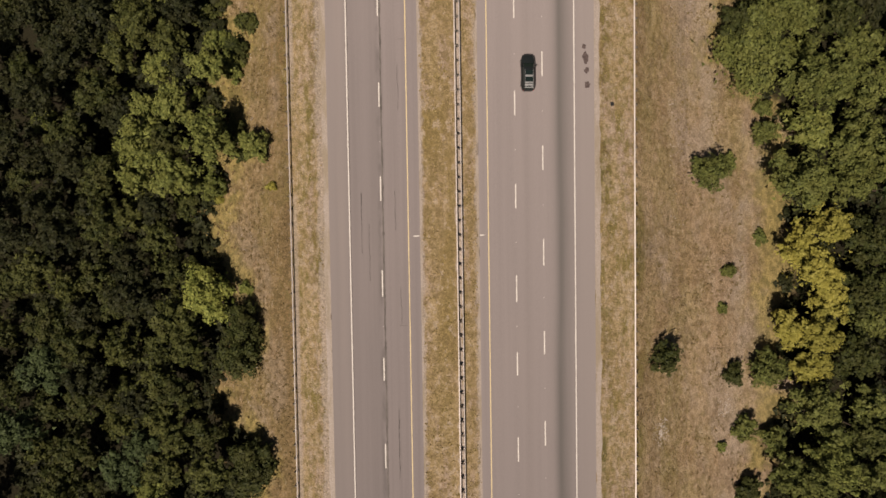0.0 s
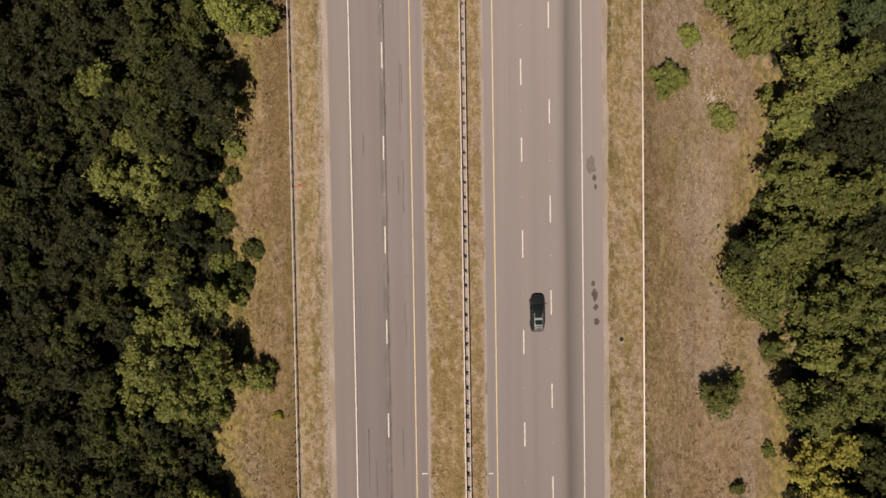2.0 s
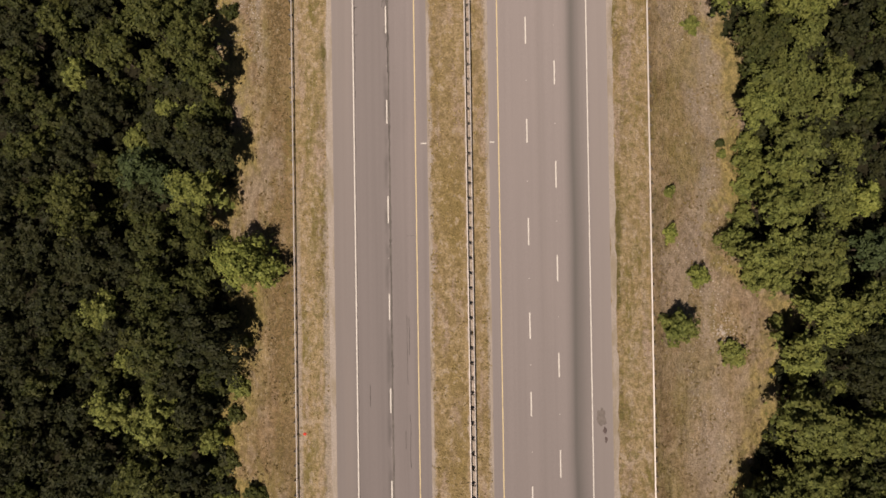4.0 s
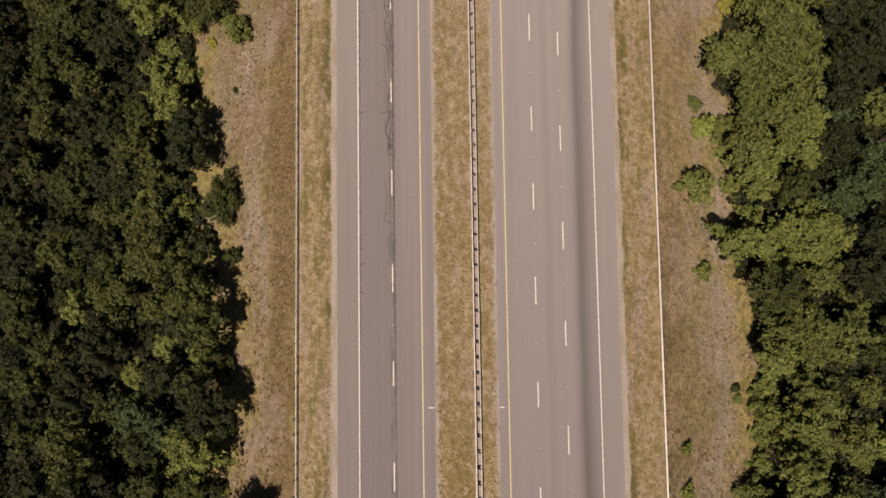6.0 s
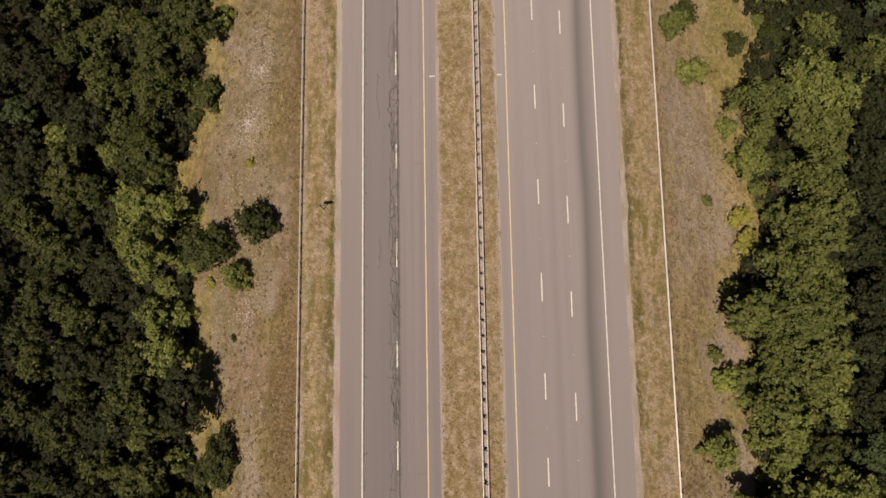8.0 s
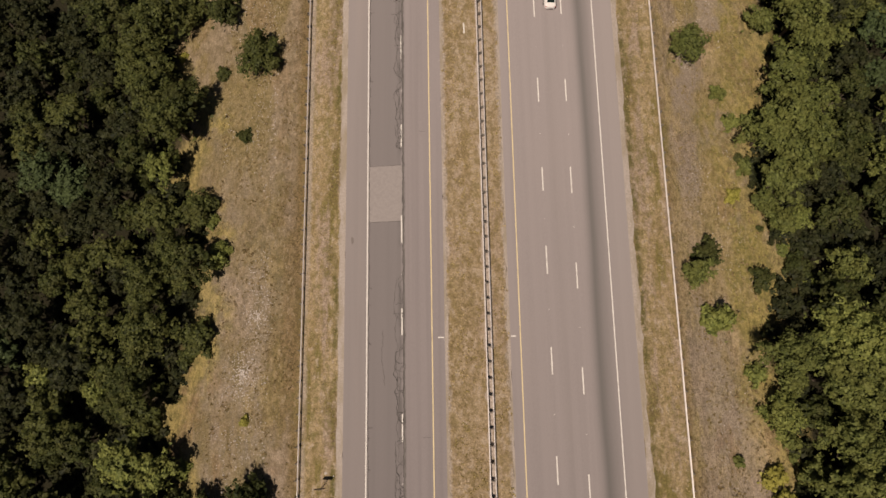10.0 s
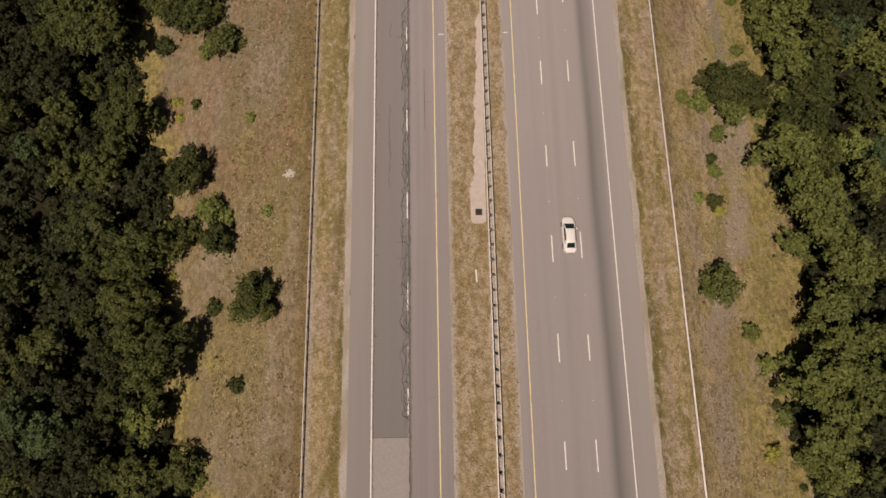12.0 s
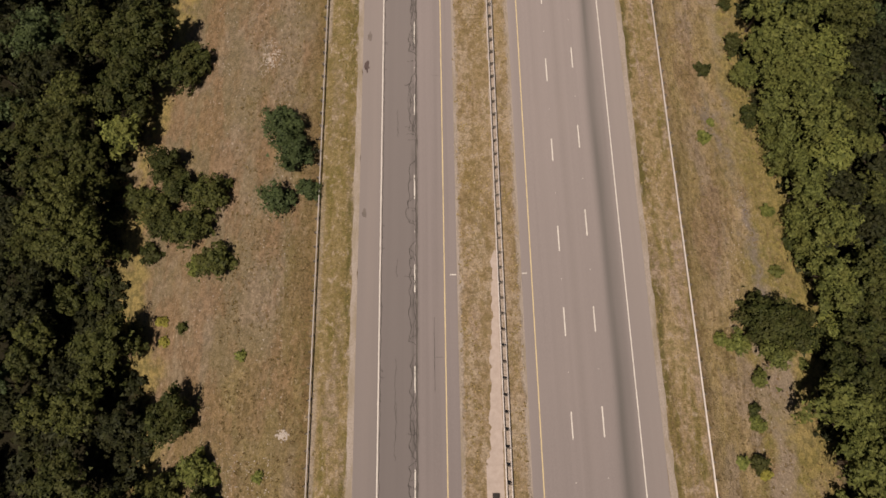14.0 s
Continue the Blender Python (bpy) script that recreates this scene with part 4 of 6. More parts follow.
plant("dark", -74.9, 36.8, 2.37)
plant("shade", -57.2, 37.4, 3.14, True)
plant("deep", -65.3, 37.8, 3.91, True)
plant("shade", -47.8, 38.1, 3.01, True)
plant("olive", -41.5, 38.2, 2.07)
plant("shade", -36.5, 39.8, 1.77)
plant("shade", -53.2, 41.4, 3.79, True)
plant("deep", -61.0, 41.9, 4.76, True)
plant("shade", -43.3, 42.1, 2.09)
plant("deep", -45.8, 42.2, 2.98, True)
plant("shade", -40.6, 43.7, 1.41)
plant("dark", -56.9, 44.7, 2.30)
plant("olive", -49.1, 45.7, 2.14)
plant("dark", -74.2, 45.9, 3.23, True)
plant("deep", -65.2, 45.9, 3.28, True)
plant("yellow", -41.0, 46.3, 0.87)
plant("shade", -52.2, 46.8, 2.55, True)
plant("olive", -43.1, 46.9, 2.24)
plant("deep", -64.1, 49.5, 2.83, True)
plant("olive", -50.8, 49.8, 3.99, True)
plant("olive", -58.5, 50.0, 3.51, True)
plant("shade", -39.6, 50.0, 1.32)
plant("deep", -70.9, 50.0, 3.31, True)
plant("dark", -70.3, 53.3, 2.85, True)
plant("shade", -61.1, 53.5, 2.33)
plant("olive", -38.9, 53.9, 1.79)
plant("shade", -51.1, 54.0, 2.71, True)
plant("dark", -43.0, 54.8, 2.40)
plant("olive", -58.2, 56.3, 2.05)
plant("dark", -70.1, 58.3, 2.35)
plant("dark", -61.8, 58.6, 3.26, True)
plant("yellow", -37.6, 60.0, 0.70)
plant("dark", -49.6, 60.2, 5.19, True)
plant("deep", -41.3, 60.4, 4.96, True)
plant("dark", -63.8, 61.9, 2.82, True)
plant("deep", -69.1, 63.3, 2.84, True)
plant("olive", -59.6, 64.2, 3.51, True)
plant("shade", -69.0, 66.1, 1.39)
plant("dark", -50.1, 67.1, 4.22, True)
plant("shade", -43.3, 68.5, 2.76, True)
plant("deep", -62.8, 68.7, 3.88, True)
plant("deep", -55.5, 70.8, 3.46, True)
plant("bright", -36.0, 70.9, 3.79)
plant("deep", -61.3, 72.6, 4.57, True)
plant("shade", -44.5, 73.2, 2.16)
plant("yellow", -41.2, 74.0, 0.86)
plant("shade", -43.6, 76.4, 2.76, True)
plant("shade", -63.3, 77.2, 4.06, True)
plant("shade", -55.6, 78.2, 2.13)
plant("shade", -60.8, 78.8, 2.38)
plant("olive", -43.0, 80.4, 3.62, True)
plant("dark", -71.6, 80.8, 2.59, True)
plant("shade", -64.5, 81.0, 3.78, True)
plant("blue", -49.2, 82.1, 2.77, True)
plant("dark", -71.1, 83.0, 2.29)
plant("blue", -53.6, 84.2, 3.34, True)
plant("dark", -58.9, 84.8, 2.72, True)
plant("deep", -41.1, 85.5, 3.91, True)
plant("deep", -64.0, 86.5, 3.45, True)
plant("shade", -53.5, 86.6, 1.47)
plant("shade", -70.0, 88.1, 3.12, True)
plant("dark", -75.3, 88.8, 2.31)
plant("olive", -55.6, 89.1, 2.40)
plant("dark", -41.6, 91.8, 2.32)
plant("olive", -44.9, 91.8, 1.80)
plant("deep", -59.3, 92.4, 3.60, True)
plant("dark", -67.5, 92.9, 3.12, True)
plant("olive", -50.9, 93.1, 2.10)
plant("deep", -60.6, 95.2, 3.10, True)
plant("shade", -41.6, 95.5, 3.16, True)
plant("shade", -57.8, 96.0, 2.17)
plant("dark", -72.7, 96.2, 2.79, True)
plant("olive", -64.1, 98.5, 2.59, True)
plant("shade", -50.9, 98.9, 2.65, True)
plant("dark", -66.5, 100.0, 2.30)
plant("shade", -43.5, 100.3, 3.83, True)
plant("dark", -73.2, 100.3, 2.80, True)
plant("shade", -57.2, 100.6, 3.93, True)
plant("deep", -72.4, 104.4, 3.25, True)
plant("dark", -58.2, 104.4, 2.74, True)
plant("shade", -50.2, 105.2, 4.48, True)
plant("dark", -39.8, 105.4, 1.46)
plant("dark", -66.2, 105.4, 2.30)
plant("shade", -66.8, 106.7, 3.15, True)
plant("dark", -44.9, 106.9, 2.39)
plant("shade", -51.2, 110.5, 3.19, True)
plant("dark", -73.9, 111.1, 2.82, True)
plant("shade", -58.2, 111.6, 2.93, True)
plant("olive", -47.6, 112.4, 2.18)
plant("dark", -41.4, 112.6, 3.00)
plant("dark", -65.4, 113.4, 2.31)
plant("olive", -54.6, 114.8, 2.17)
plant("dark", -64.8, 116.4, 3.24, True)
plant("shade", -50.8, 116.5, 2.56, True)
plant("deep", -60.3, 117.2, 2.78, True)
plant("deep", -55.5, 117.3, 3.43, True)
plant("deep", -45.5, 118.8, 3.08, True)
plant("dark", -71.4, 119.4, 2.67, True)
plant("dark", -62.6, 120.2, 1.13)
plant("shade", -54.3, 120.4, 3.72, True)
plant("dark", -64.6, 120.7, 2.37)
plant("deep", -45.6, 122.7, 3.26, True)
plant("shade", -53.6, 124.0, 2.59, True)
plant("deep", -59.6, 124.7, 2.65, True)
plant("dark", -53.9, 125.5, 2.93, True)
plant("shade", -69.0, 125.6, 3.03, True)
plant("deep", -63.2, 126.3, 3.01, True)
plant("olive", -48.5, 126.8, 3.34, True)
plant("dark", -40.0, 128.4, 0.37)
plant("shade", -61.7, 128.6, 2.39)
plant("olive", -48.2, 131.4, 2.28)
plant("olive", -51.1, 131.4, 2.67, True)
plant("shade", -63.6, 131.7, 3.04, True)
plant("dark", -67.9, 134.9, 3.76, True)
plant("olive", -50.3, 135.3, 2.31)
plant("yellow", -43.8, 135.8, 0.84)
plant("olive", -39.3, 136.2, 2.34)
plant("deep", -60.2, 136.3, 2.88, True)
plant("olive", -46.6, 139.0, 2.36)
plant("dark", -43.7, 140.2, 3.13)
plant("dark", -66.0, 140.4, 3.44, True)
plant("olive", -51.7, 140.5, 3.96, True)
plant("dark", -47.3, 141.4, 2.22)
plant("dark", -36.3, 142.9, 2.71)
plant("shade", -70.4, 143.8, 3.12, True)
plant("dark", -57.2, 144.2, 2.53, True)
plant("olive", -48.9, 145.6, 2.95, True)
plant("olive", -47.1, 145.6, 1.11)
plant("olive", -54.0, 147.0, 3.29, True)
plant("dark", -72.8, 147.2, 3.15, True)
plant("dark", -67.0, 147.6, 2.29)
plant("dark", -61.9, 149.3, 2.94, True)
plant("shade", -66.3, 150.6, 3.49, True)
plant("deep", -73.2, 151.4, 3.17, True)
plant("shade", -52.9, 151.7, 2.14)
plant("shade", -52.7, 154.0, 3.05, True)
plant("dark", -58.4, 154.0, 2.19)
plant("shade", -66.1, 154.5, 2.97, True)
plant("deep", -71.3, 155.5, 3.18, True)
plant("olive", -61.3, 155.9, 2.21)
plant("dark", -54.3, 157.6, 3.08, True)
plant("olive", -67.9, 158.1, 2.63, True)
plant("shade", -58.1, 158.3, 2.59, True)
plant("deep", -63.0, 159.6, 4.05, True)
plant("shade", -47.4, 160.0, 1.46)
plant("blue", -74.8, 161.8, 2.85, True)
plant("shade", -45.3, 162.4, 2.47)
plant("shade", -60.6, 162.8, 3.44, True)
plant("shade", -51.9, 163.2, 4.27, True)
plant("shade", -62.1, 167.7, 2.87, True)
plant("shade", -52.7, 168.2, 2.79, True)
plant("shade", -49.0, 170.7, 2.26)
plant("deep", -56.8, 170.9, 2.53, True)
plant("dark", -67.3, 171.0, 2.92, True)
plant("shade", -52.6, 171.2, 3.44, True)
plant("dark", -45.8, 172.1, 3.02, True)
plant("shade", -63.5, 173.2, 2.92, True)
plant("olive", -42.9, 173.5, 1.67)
plant("shade", -48.9, 174.3, 2.78, True)
plant("shade", -58.5, 174.5, 3.15, True)
plant("deep", -70.9, 174.8, 2.62, True)
plant("shade", -69.0, 177.8, 2.97, True)
plant("olive", -44.5, 178.5, 1.19)
plant("shade", -51.2, 179.4, 2.85, True)
plant("dark", -55.3, 179.6, 2.91, True)
plant("shade", -46.0, 180.0, 2.75)
plant("deep", -69.6, 182.4, 3.01, True)
plant("blue", -65.3, 184.5, 3.52, True)
plant("dark", -64.3, 185.8, 2.21)
plant("dark", -56.3, 186.2, 2.18)
plant("olive", -51.6, 186.2, 2.58, True)
plant("blue", -70.6, 187.0, 3.56, True)
plant("dark", -56.3, 188.8, 2.99, True)
plant("dark", -40.0, 190.1, 1.27)
plant("shade", -73.4, 191.7, 3.10, True)
plant("deep", -68.3, 191.9, 3.08, True)
plant("shade", -50.1, 191.9, 3.59, True)
plant("dark", -48.4, 194.8, 3.58, True)
plant("shade", -67.6, 195.8, 3.46, True)
plant("dark", -74.0, 196.2, 3.13, True)
plant("shade", -53.3, 197.0, 3.86, True)
plant("dark", -64.1, 199.2, 2.29)
plant("dark", -44.1, 200.4, 1.18)
plant("shade", -37.3, 200.7, 3.32)
plant("shade", -58.3, 201.3, 2.75, True)
plant("deep", -74.8, 202.2, 3.18, True)
plant("shade", -55.8, 202.2, 3.77, True)
plant("dark", -70.3, 205.1, 2.08)
plant("yellow", -51.8, 205.2, 0.91)
plant("dark", -74.0, 205.6, 3.20, True)
plant("shade", -56.5, 206.7, 3.47, True)
plant("dark", -63.7, 208.0, 2.33)
plant("shade", -53.9, 208.8, 3.46, True)
plant("dark", -43.9, 209.4, 2.34)
plant("shade", -50.2, 210.8, 3.38)
plant("dark", -62.8, 212.1, 4.46, True)
plant("deep", -76.5, 212.2, 2.89, True)
plant("olive", -36.8, 212.8, 0.71)
plant("olive", -43.3, 212.9, 1.45)
plant("olive", -45.3, 213.7, 2.21)
plant("deep", -55.8, 218.9, 3.09, True)
plant("dark", -53.8, 220.1, 1.81)
plant("dark", -49.3, 220.2, 3.14)
plant("shade", -62.3, 220.8, 3.65, True)
plant("shade", -68.2, 221.0, 3.20, True)
plant("shade", -60.8, 224.4, 2.72, True)
plant("dark", -58.9, 225.3, 1.71)
plant("olive", -40.5, 227.3, 0.65)
plant("dark", -71.3, 227.7, 2.95, True)
plant("shade", -59.4, 229.4, 4.06, True)
plant("yellow", -53.0, 230.2, 0.85)
plant("dark", -58.1, 230.7, 2.23)
plant("shade", -70.3, 231.5, 2.99, True)
plant("shade", -50.2, 231.9, 0.85)
plant("yellow", -53.8, 233.0, 1.02)
plant("deep", -72.4, 235.2, 3.88, True)
plant("shade", -68.4, 236.7, 2.39)
plant("shade", -64.5, 236.8, 1.79)
plant("shade", -63.6, 239.5, 1.48)
plant("shade", -45.2, 240.3, 2.65)
plant("olive", -48.8, 240.4, 1.41)
plant("shade", -63.7, 242.3, 3.24, True)
plant("dark", -56.8, 243.0, 1.80)
plant("dark", -74.3, 243.7, 3.12, True)
plant("shade", -67.3, 243.7, 4.30, True)
plant("shade", -49.3, 245.8, 3.42)
plant("dark", -53.4, 246.2, 2.99)
plant("blue", -35.9, 247.2, 2.51)
plant("blue", -31.9, 248.2, 1.78)
plant("shade", -73.1, 248.6, 3.52, True)
plant("shade", -65.9, 248.8, 4.02, True)
plant("dark", -63.7, 248.9, 1.67)
plant("shade", -56.0, 249.4, 3.39)
plant("shade", -46.6, 250.0, 3.09)
plant("shade", -59.4, 251.7, 2.21)
plant("dark", -45.1, 251.8, 1.36)
plant("dark", -51.9, 252.1, 2.68)
plant("blue", -33.8, 253.3, 2.92)
plant("shade", -65.5, 253.9, 2.33)
plant("shade", -71.4, 254.8, 3.22, True)
plant("dark", -74.4, 255.7, 3.60, True)
plant("dark", -55.1, 255.9, 3.10)
plant("shade", -66.6, 257.0, 3.58, True)
plant("blue", -35.6, 257.8, 3.08)
plant("dark", -78.7, 261.0, 2.93, True)
plant("dark", -70.0, 261.1, 4.73, True)
plant("olive", -61.7, 261.1, 2.97, True)
plant("dark", -75.9, 264.1, 3.70, True)
plant("dark", -61.0, 266.9, 2.32)
plant("shade", -70.5, 267.1, 4.27, True)
plant("dark", -63.8, 267.9, 3.69, True)
plant("dark", -60.8, 270.9, 5.20, True)
plant("dark", -52.7, 272.9, 3.42)
plant("dark", -59.3, 276.8, 5.20, True)
plant("dark", -68.2, 277.4, 4.76, True)
plant("blue", -77.2, 277.9, 5.19, True)
plant("yellow", -38.1, 151.9, 0.60)
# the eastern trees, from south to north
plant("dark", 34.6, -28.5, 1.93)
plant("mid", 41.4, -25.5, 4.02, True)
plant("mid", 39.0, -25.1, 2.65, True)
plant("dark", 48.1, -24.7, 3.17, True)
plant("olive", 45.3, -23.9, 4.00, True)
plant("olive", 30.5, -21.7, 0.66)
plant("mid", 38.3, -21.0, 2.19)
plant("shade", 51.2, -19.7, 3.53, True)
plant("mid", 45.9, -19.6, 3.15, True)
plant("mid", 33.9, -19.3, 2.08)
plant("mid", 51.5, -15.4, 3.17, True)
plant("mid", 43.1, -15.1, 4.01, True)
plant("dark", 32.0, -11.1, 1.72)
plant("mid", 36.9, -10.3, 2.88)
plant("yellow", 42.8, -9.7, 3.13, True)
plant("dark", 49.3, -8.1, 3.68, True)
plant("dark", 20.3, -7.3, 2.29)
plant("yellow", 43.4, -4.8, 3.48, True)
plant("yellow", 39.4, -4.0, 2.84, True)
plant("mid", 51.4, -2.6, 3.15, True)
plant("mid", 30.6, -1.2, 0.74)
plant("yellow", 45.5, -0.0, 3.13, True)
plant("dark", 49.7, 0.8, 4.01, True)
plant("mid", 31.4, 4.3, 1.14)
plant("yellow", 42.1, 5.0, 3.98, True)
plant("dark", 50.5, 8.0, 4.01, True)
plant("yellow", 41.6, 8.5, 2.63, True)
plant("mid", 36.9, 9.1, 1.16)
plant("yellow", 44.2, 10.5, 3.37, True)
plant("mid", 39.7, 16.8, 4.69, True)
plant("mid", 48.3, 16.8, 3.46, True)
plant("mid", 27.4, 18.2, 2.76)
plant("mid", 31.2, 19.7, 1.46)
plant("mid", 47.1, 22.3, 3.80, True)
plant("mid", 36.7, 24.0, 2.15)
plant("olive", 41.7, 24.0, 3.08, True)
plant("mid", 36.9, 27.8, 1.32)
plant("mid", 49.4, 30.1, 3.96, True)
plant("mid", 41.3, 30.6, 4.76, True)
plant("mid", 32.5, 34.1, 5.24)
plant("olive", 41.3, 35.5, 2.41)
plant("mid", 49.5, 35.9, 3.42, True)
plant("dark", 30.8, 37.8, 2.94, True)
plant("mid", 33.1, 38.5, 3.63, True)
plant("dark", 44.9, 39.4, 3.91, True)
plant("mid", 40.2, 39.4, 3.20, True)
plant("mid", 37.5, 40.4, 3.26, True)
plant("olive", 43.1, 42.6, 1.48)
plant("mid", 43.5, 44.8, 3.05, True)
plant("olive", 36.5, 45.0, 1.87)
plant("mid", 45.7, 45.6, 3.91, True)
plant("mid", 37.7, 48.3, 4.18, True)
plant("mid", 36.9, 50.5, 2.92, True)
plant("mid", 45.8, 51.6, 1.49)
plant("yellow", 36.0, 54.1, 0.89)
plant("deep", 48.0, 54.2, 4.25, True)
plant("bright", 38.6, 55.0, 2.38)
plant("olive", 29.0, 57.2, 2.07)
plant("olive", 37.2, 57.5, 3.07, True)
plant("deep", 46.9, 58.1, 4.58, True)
plant("olive", 36.4, 61.2, 1.14)
plant("olive", 19.9, 61.4, 2.53)
plant("mid", 45.3, 62.1, 2.53, True)
plant("olive", 40.8, 62.8, 3.87, True)
plant("mid", 40.6, 64.7, 2.39)
plant("dark", 51.1, 65.6, 1.91)
plant("olive", 32.3, 67.3, 2.24)
plant("olive", 34.6, 67.9, 2.63, True)
plant("mid", 41.7, 67.9, 3.37, True)
plant("bright", 23.7, 68.0, 1.78)
plant("olive", 30.6, 70.3, 3.09, True)
plant("blue", 48.9, 71.4, 3.32, True)
plant("olive", 34.3, 71.6, 2.96, True)
plant("mid", 39.7, 71.9, 4.18, True)
plant("olive", 28.7, 72.7, 2.30)
plant("bright", 19.2, 73.8, 1.28)
plant("olive", 30.7, 76.5, 1.65)
plant("olive", 46.0, 76.8, 2.41)
plant("olive", 33.7, 77.2, 3.29, True)
plant("bright", 49.1, 78.6, 2.62)
plant("olive", 34.5, 78.8, 2.65, True)
plant("mid", 40.6, 78.8, 2.42)
plant("olive", 19.3, 79.6, 0.81)
plant("mid", 42.9, 79.9, 3.30, True)
plant("olive", 31.6, 80.0, 2.04)
plant("olive", 34.4, 82.5, 2.90, True)
plant("olive", 31.6, 83.1, 2.27)
plant("mid", 37.2, 84.8, 4.07, True)
plant("olive", 28.1, 85.0, 0.54)
plant("mid", 47.1, 85.7, 2.37)
plant("olive", 32.0, 86.5, 1.80)
plant("dark", 27.9, 86.5, 0.62)
plant("olive", 31.4, 90.8, 2.89, True)
plant("dark", 48.2, 91.3, 2.67, True)
plant("mid", 42.5, 91.3, 2.53, True)
plant("mid", 35.7, 93.7, 4.39, True)
plant("mid", 43.0, 94.0, 3.49, True)
plant("mid", 33.9, 94.5, 3.24, True)
plant("dark", 32.6, 97.0, 1.73)
plant("mid", 46.0, 97.7, 2.38)
plant("dark", 31.9, 99.6, 3.87, True)
plant("mid", 39.9, 101.4, 2.98, True)
plant("deep", 45.7, 102.2, 3.27, True)
plant("olive", 23.2, 102.3, 1.22)
plant("olive", 34.7, 103.2, 2.08)
plant("olive", 37.4, 105.2, 2.97, True)
plant("olive", 26.2, 106.0, 2.61, True)
plant("olive", 29.6, 106.5, 2.64, True)
plant("olive", 42.0, 106.9, 3.01, True)
plant("olive", 33.9, 107.4, 2.94, True)
plant("deep", 48.8, 107.7, 3.04, True)
plant("olive", 36.4, 107.9, 4.44, True)
plant("olive", 30.2, 110.1, 2.29)
plant("blue", 43.1, 112.4, 3.03, True)
plant("dark", 35.8, 113.2, 3.30, True)
plant("olive", 21.9, 113.6, 2.54)
plant("blue", 46.3, 113.9, 3.38, True)
plant("olive", 29.9, 114.1, 2.66, True)
plant("olive", 28.3, 114.2, 1.80)
plant("olive", 30.5, 117.0, 3.24, True)
plant("blue", 49.0, 117.9, 3.40, True)
plant("olive", 38.0, 118.4, 3.00, True)
plant("mid", 28.8, 118.9, 3.05, True)
plant("deep", 42.2, 119.0, 3.68, True)
plant("olive", 27.0, 119.0, 1.26)
plant("mid", 27.6, 121.5, 1.95)
plant("bright", 23.7, 121.9, 1.84)
plant("mid", 35.5, 122.0, 2.83, True)
plant("olive", 38.9, 122.7, 3.03, True)
plant("mid", 30.0, 123.0, 3.08, True)
plant("blue", 45.5, 125.4, 2.39)
plant("mid", 23.0, 125.5, 0.88)
plant("mid", 35.9, 126.4, 3.96, True)
plant("deep", 44.3, 127.0, 3.25, True)
plant("mid", 29.6, 127.2, 3.10, True)
plant("mid", 25.7, 130.1, 3.23, True)
plant("mid", 31.7, 130.7, 4.23, True)
plant("mid", 37.6, 131.5, 3.70, True)
plant("deep", 45.7, 133.0, 2.95, True)
plant("mid", 26.5, 133.2, 1.98)
plant("mid", 31.8, 135.8, 3.65, True)
plant("mid", 38.6, 136.0, 3.09, True)
plant("olive", 31.9, 139.5, 1.09)
plant("deep", 44.5, 139.7, 3.81, True)
plant("yellow", 29.3, 140.1, 2.02)
plant("mid", 36.8, 140.4, 3.74, True)
plant("mid", 35.0, 142.0, 2.92, True)
plant("yellow", 28.4, 143.6, 1.86)
plant("mid", 33.7, 144.0, 2.30)
plant("mid", 38.1, 144.2, 3.78, True)
plant("mid", 23.8, 145.8, 0.61)
plant("mid", 32.2, 145.9, 0.71)
plant("deep", 45.2, 145.9, 3.85, True)
plant("mid", 31.8, 147.8, 1.10)
plant("mid", 37.6, 148.1, 3.80, True)
plant("deep", 47.0, 150.9, 3.38, True)
plant("olive", 29.9, 151.5, 2.87)
plant("dark", 34.7, 151.6, 2.42)
plant("mid", 41.2, 152.3, 3.36, True)
plant("mid", 37.0, 155.7, 3.34, True)
plant("mid", 32.1, 156.3, 2.33)
plant("mid", 42.8, 156.6, 3.05, True)
plant("olive", 27.7, 156.6, 1.41)
plant("deep", 48.9, 157.5, 3.08, True)
plant("mid", 30.8, 158.9, 3.44, True)
plant("olive", 37.5, 159.7, 3.36, True)
plant("olive", 42.6, 160.7, 3.92, True)
plant("olive", 39.2, 163.2, 3.90, True)
plant("olive", 22.3, 163.6, 2.04)
plant("dark", 39.1, 166.5, 3.06, True)
plant("bright", 38.1, 168.8, 1.34)
plant("dark", 30.1, 169.2, 1.75)
plant("mid", 19.4, 169.3, 2.16)
plant("mid", 41.7, 170.5, 3.12, True)
plant("dark", 36.1, 171.4, 1.97)
plant("dark", 21.6, 172.1, 2.08)
plant("olive", 34.5, 173.6, 1.27)
plant("dark", 31.2, 176.4, 0.45)
plant("mid", 33.7, 177.2, 2.20)
plant("olive", 37.3, 178.0, 2.01)
plant("dark", 41.9, 178.4, 3.19, True)
plant("mid", 31.9, 180.1, 2.28)
plant("yellow", 27.1, 180.6, 1.26)
plant("mid", 32.3, 181.9, 3.27, True)
plant("deep", 40.0, 182.9, 2.88, True)
plant("mid", 34.8, 184.9, 3.17, True)
plant("mid", 29.7, 185.2, 1.06)
plant("dark", 42.4, 185.8, 3.74, True)
plant("dark", 28.7, 186.4, 0.53)
plant("mid", 31.4, 188.6, 2.85, True)
plant("mid", 38.6, 188.7, 3.73, True)
plant("dark", 44.8, 189.8, 3.30, True)
plant("mid", 34.0, 190.9, 3.21, True)
plant("mid", 32.1, 191.0, 2.04)
plant("olive", 28.3, 191.7, 1.30)
plant("mid", 35.8, 194.2, 2.93, True)
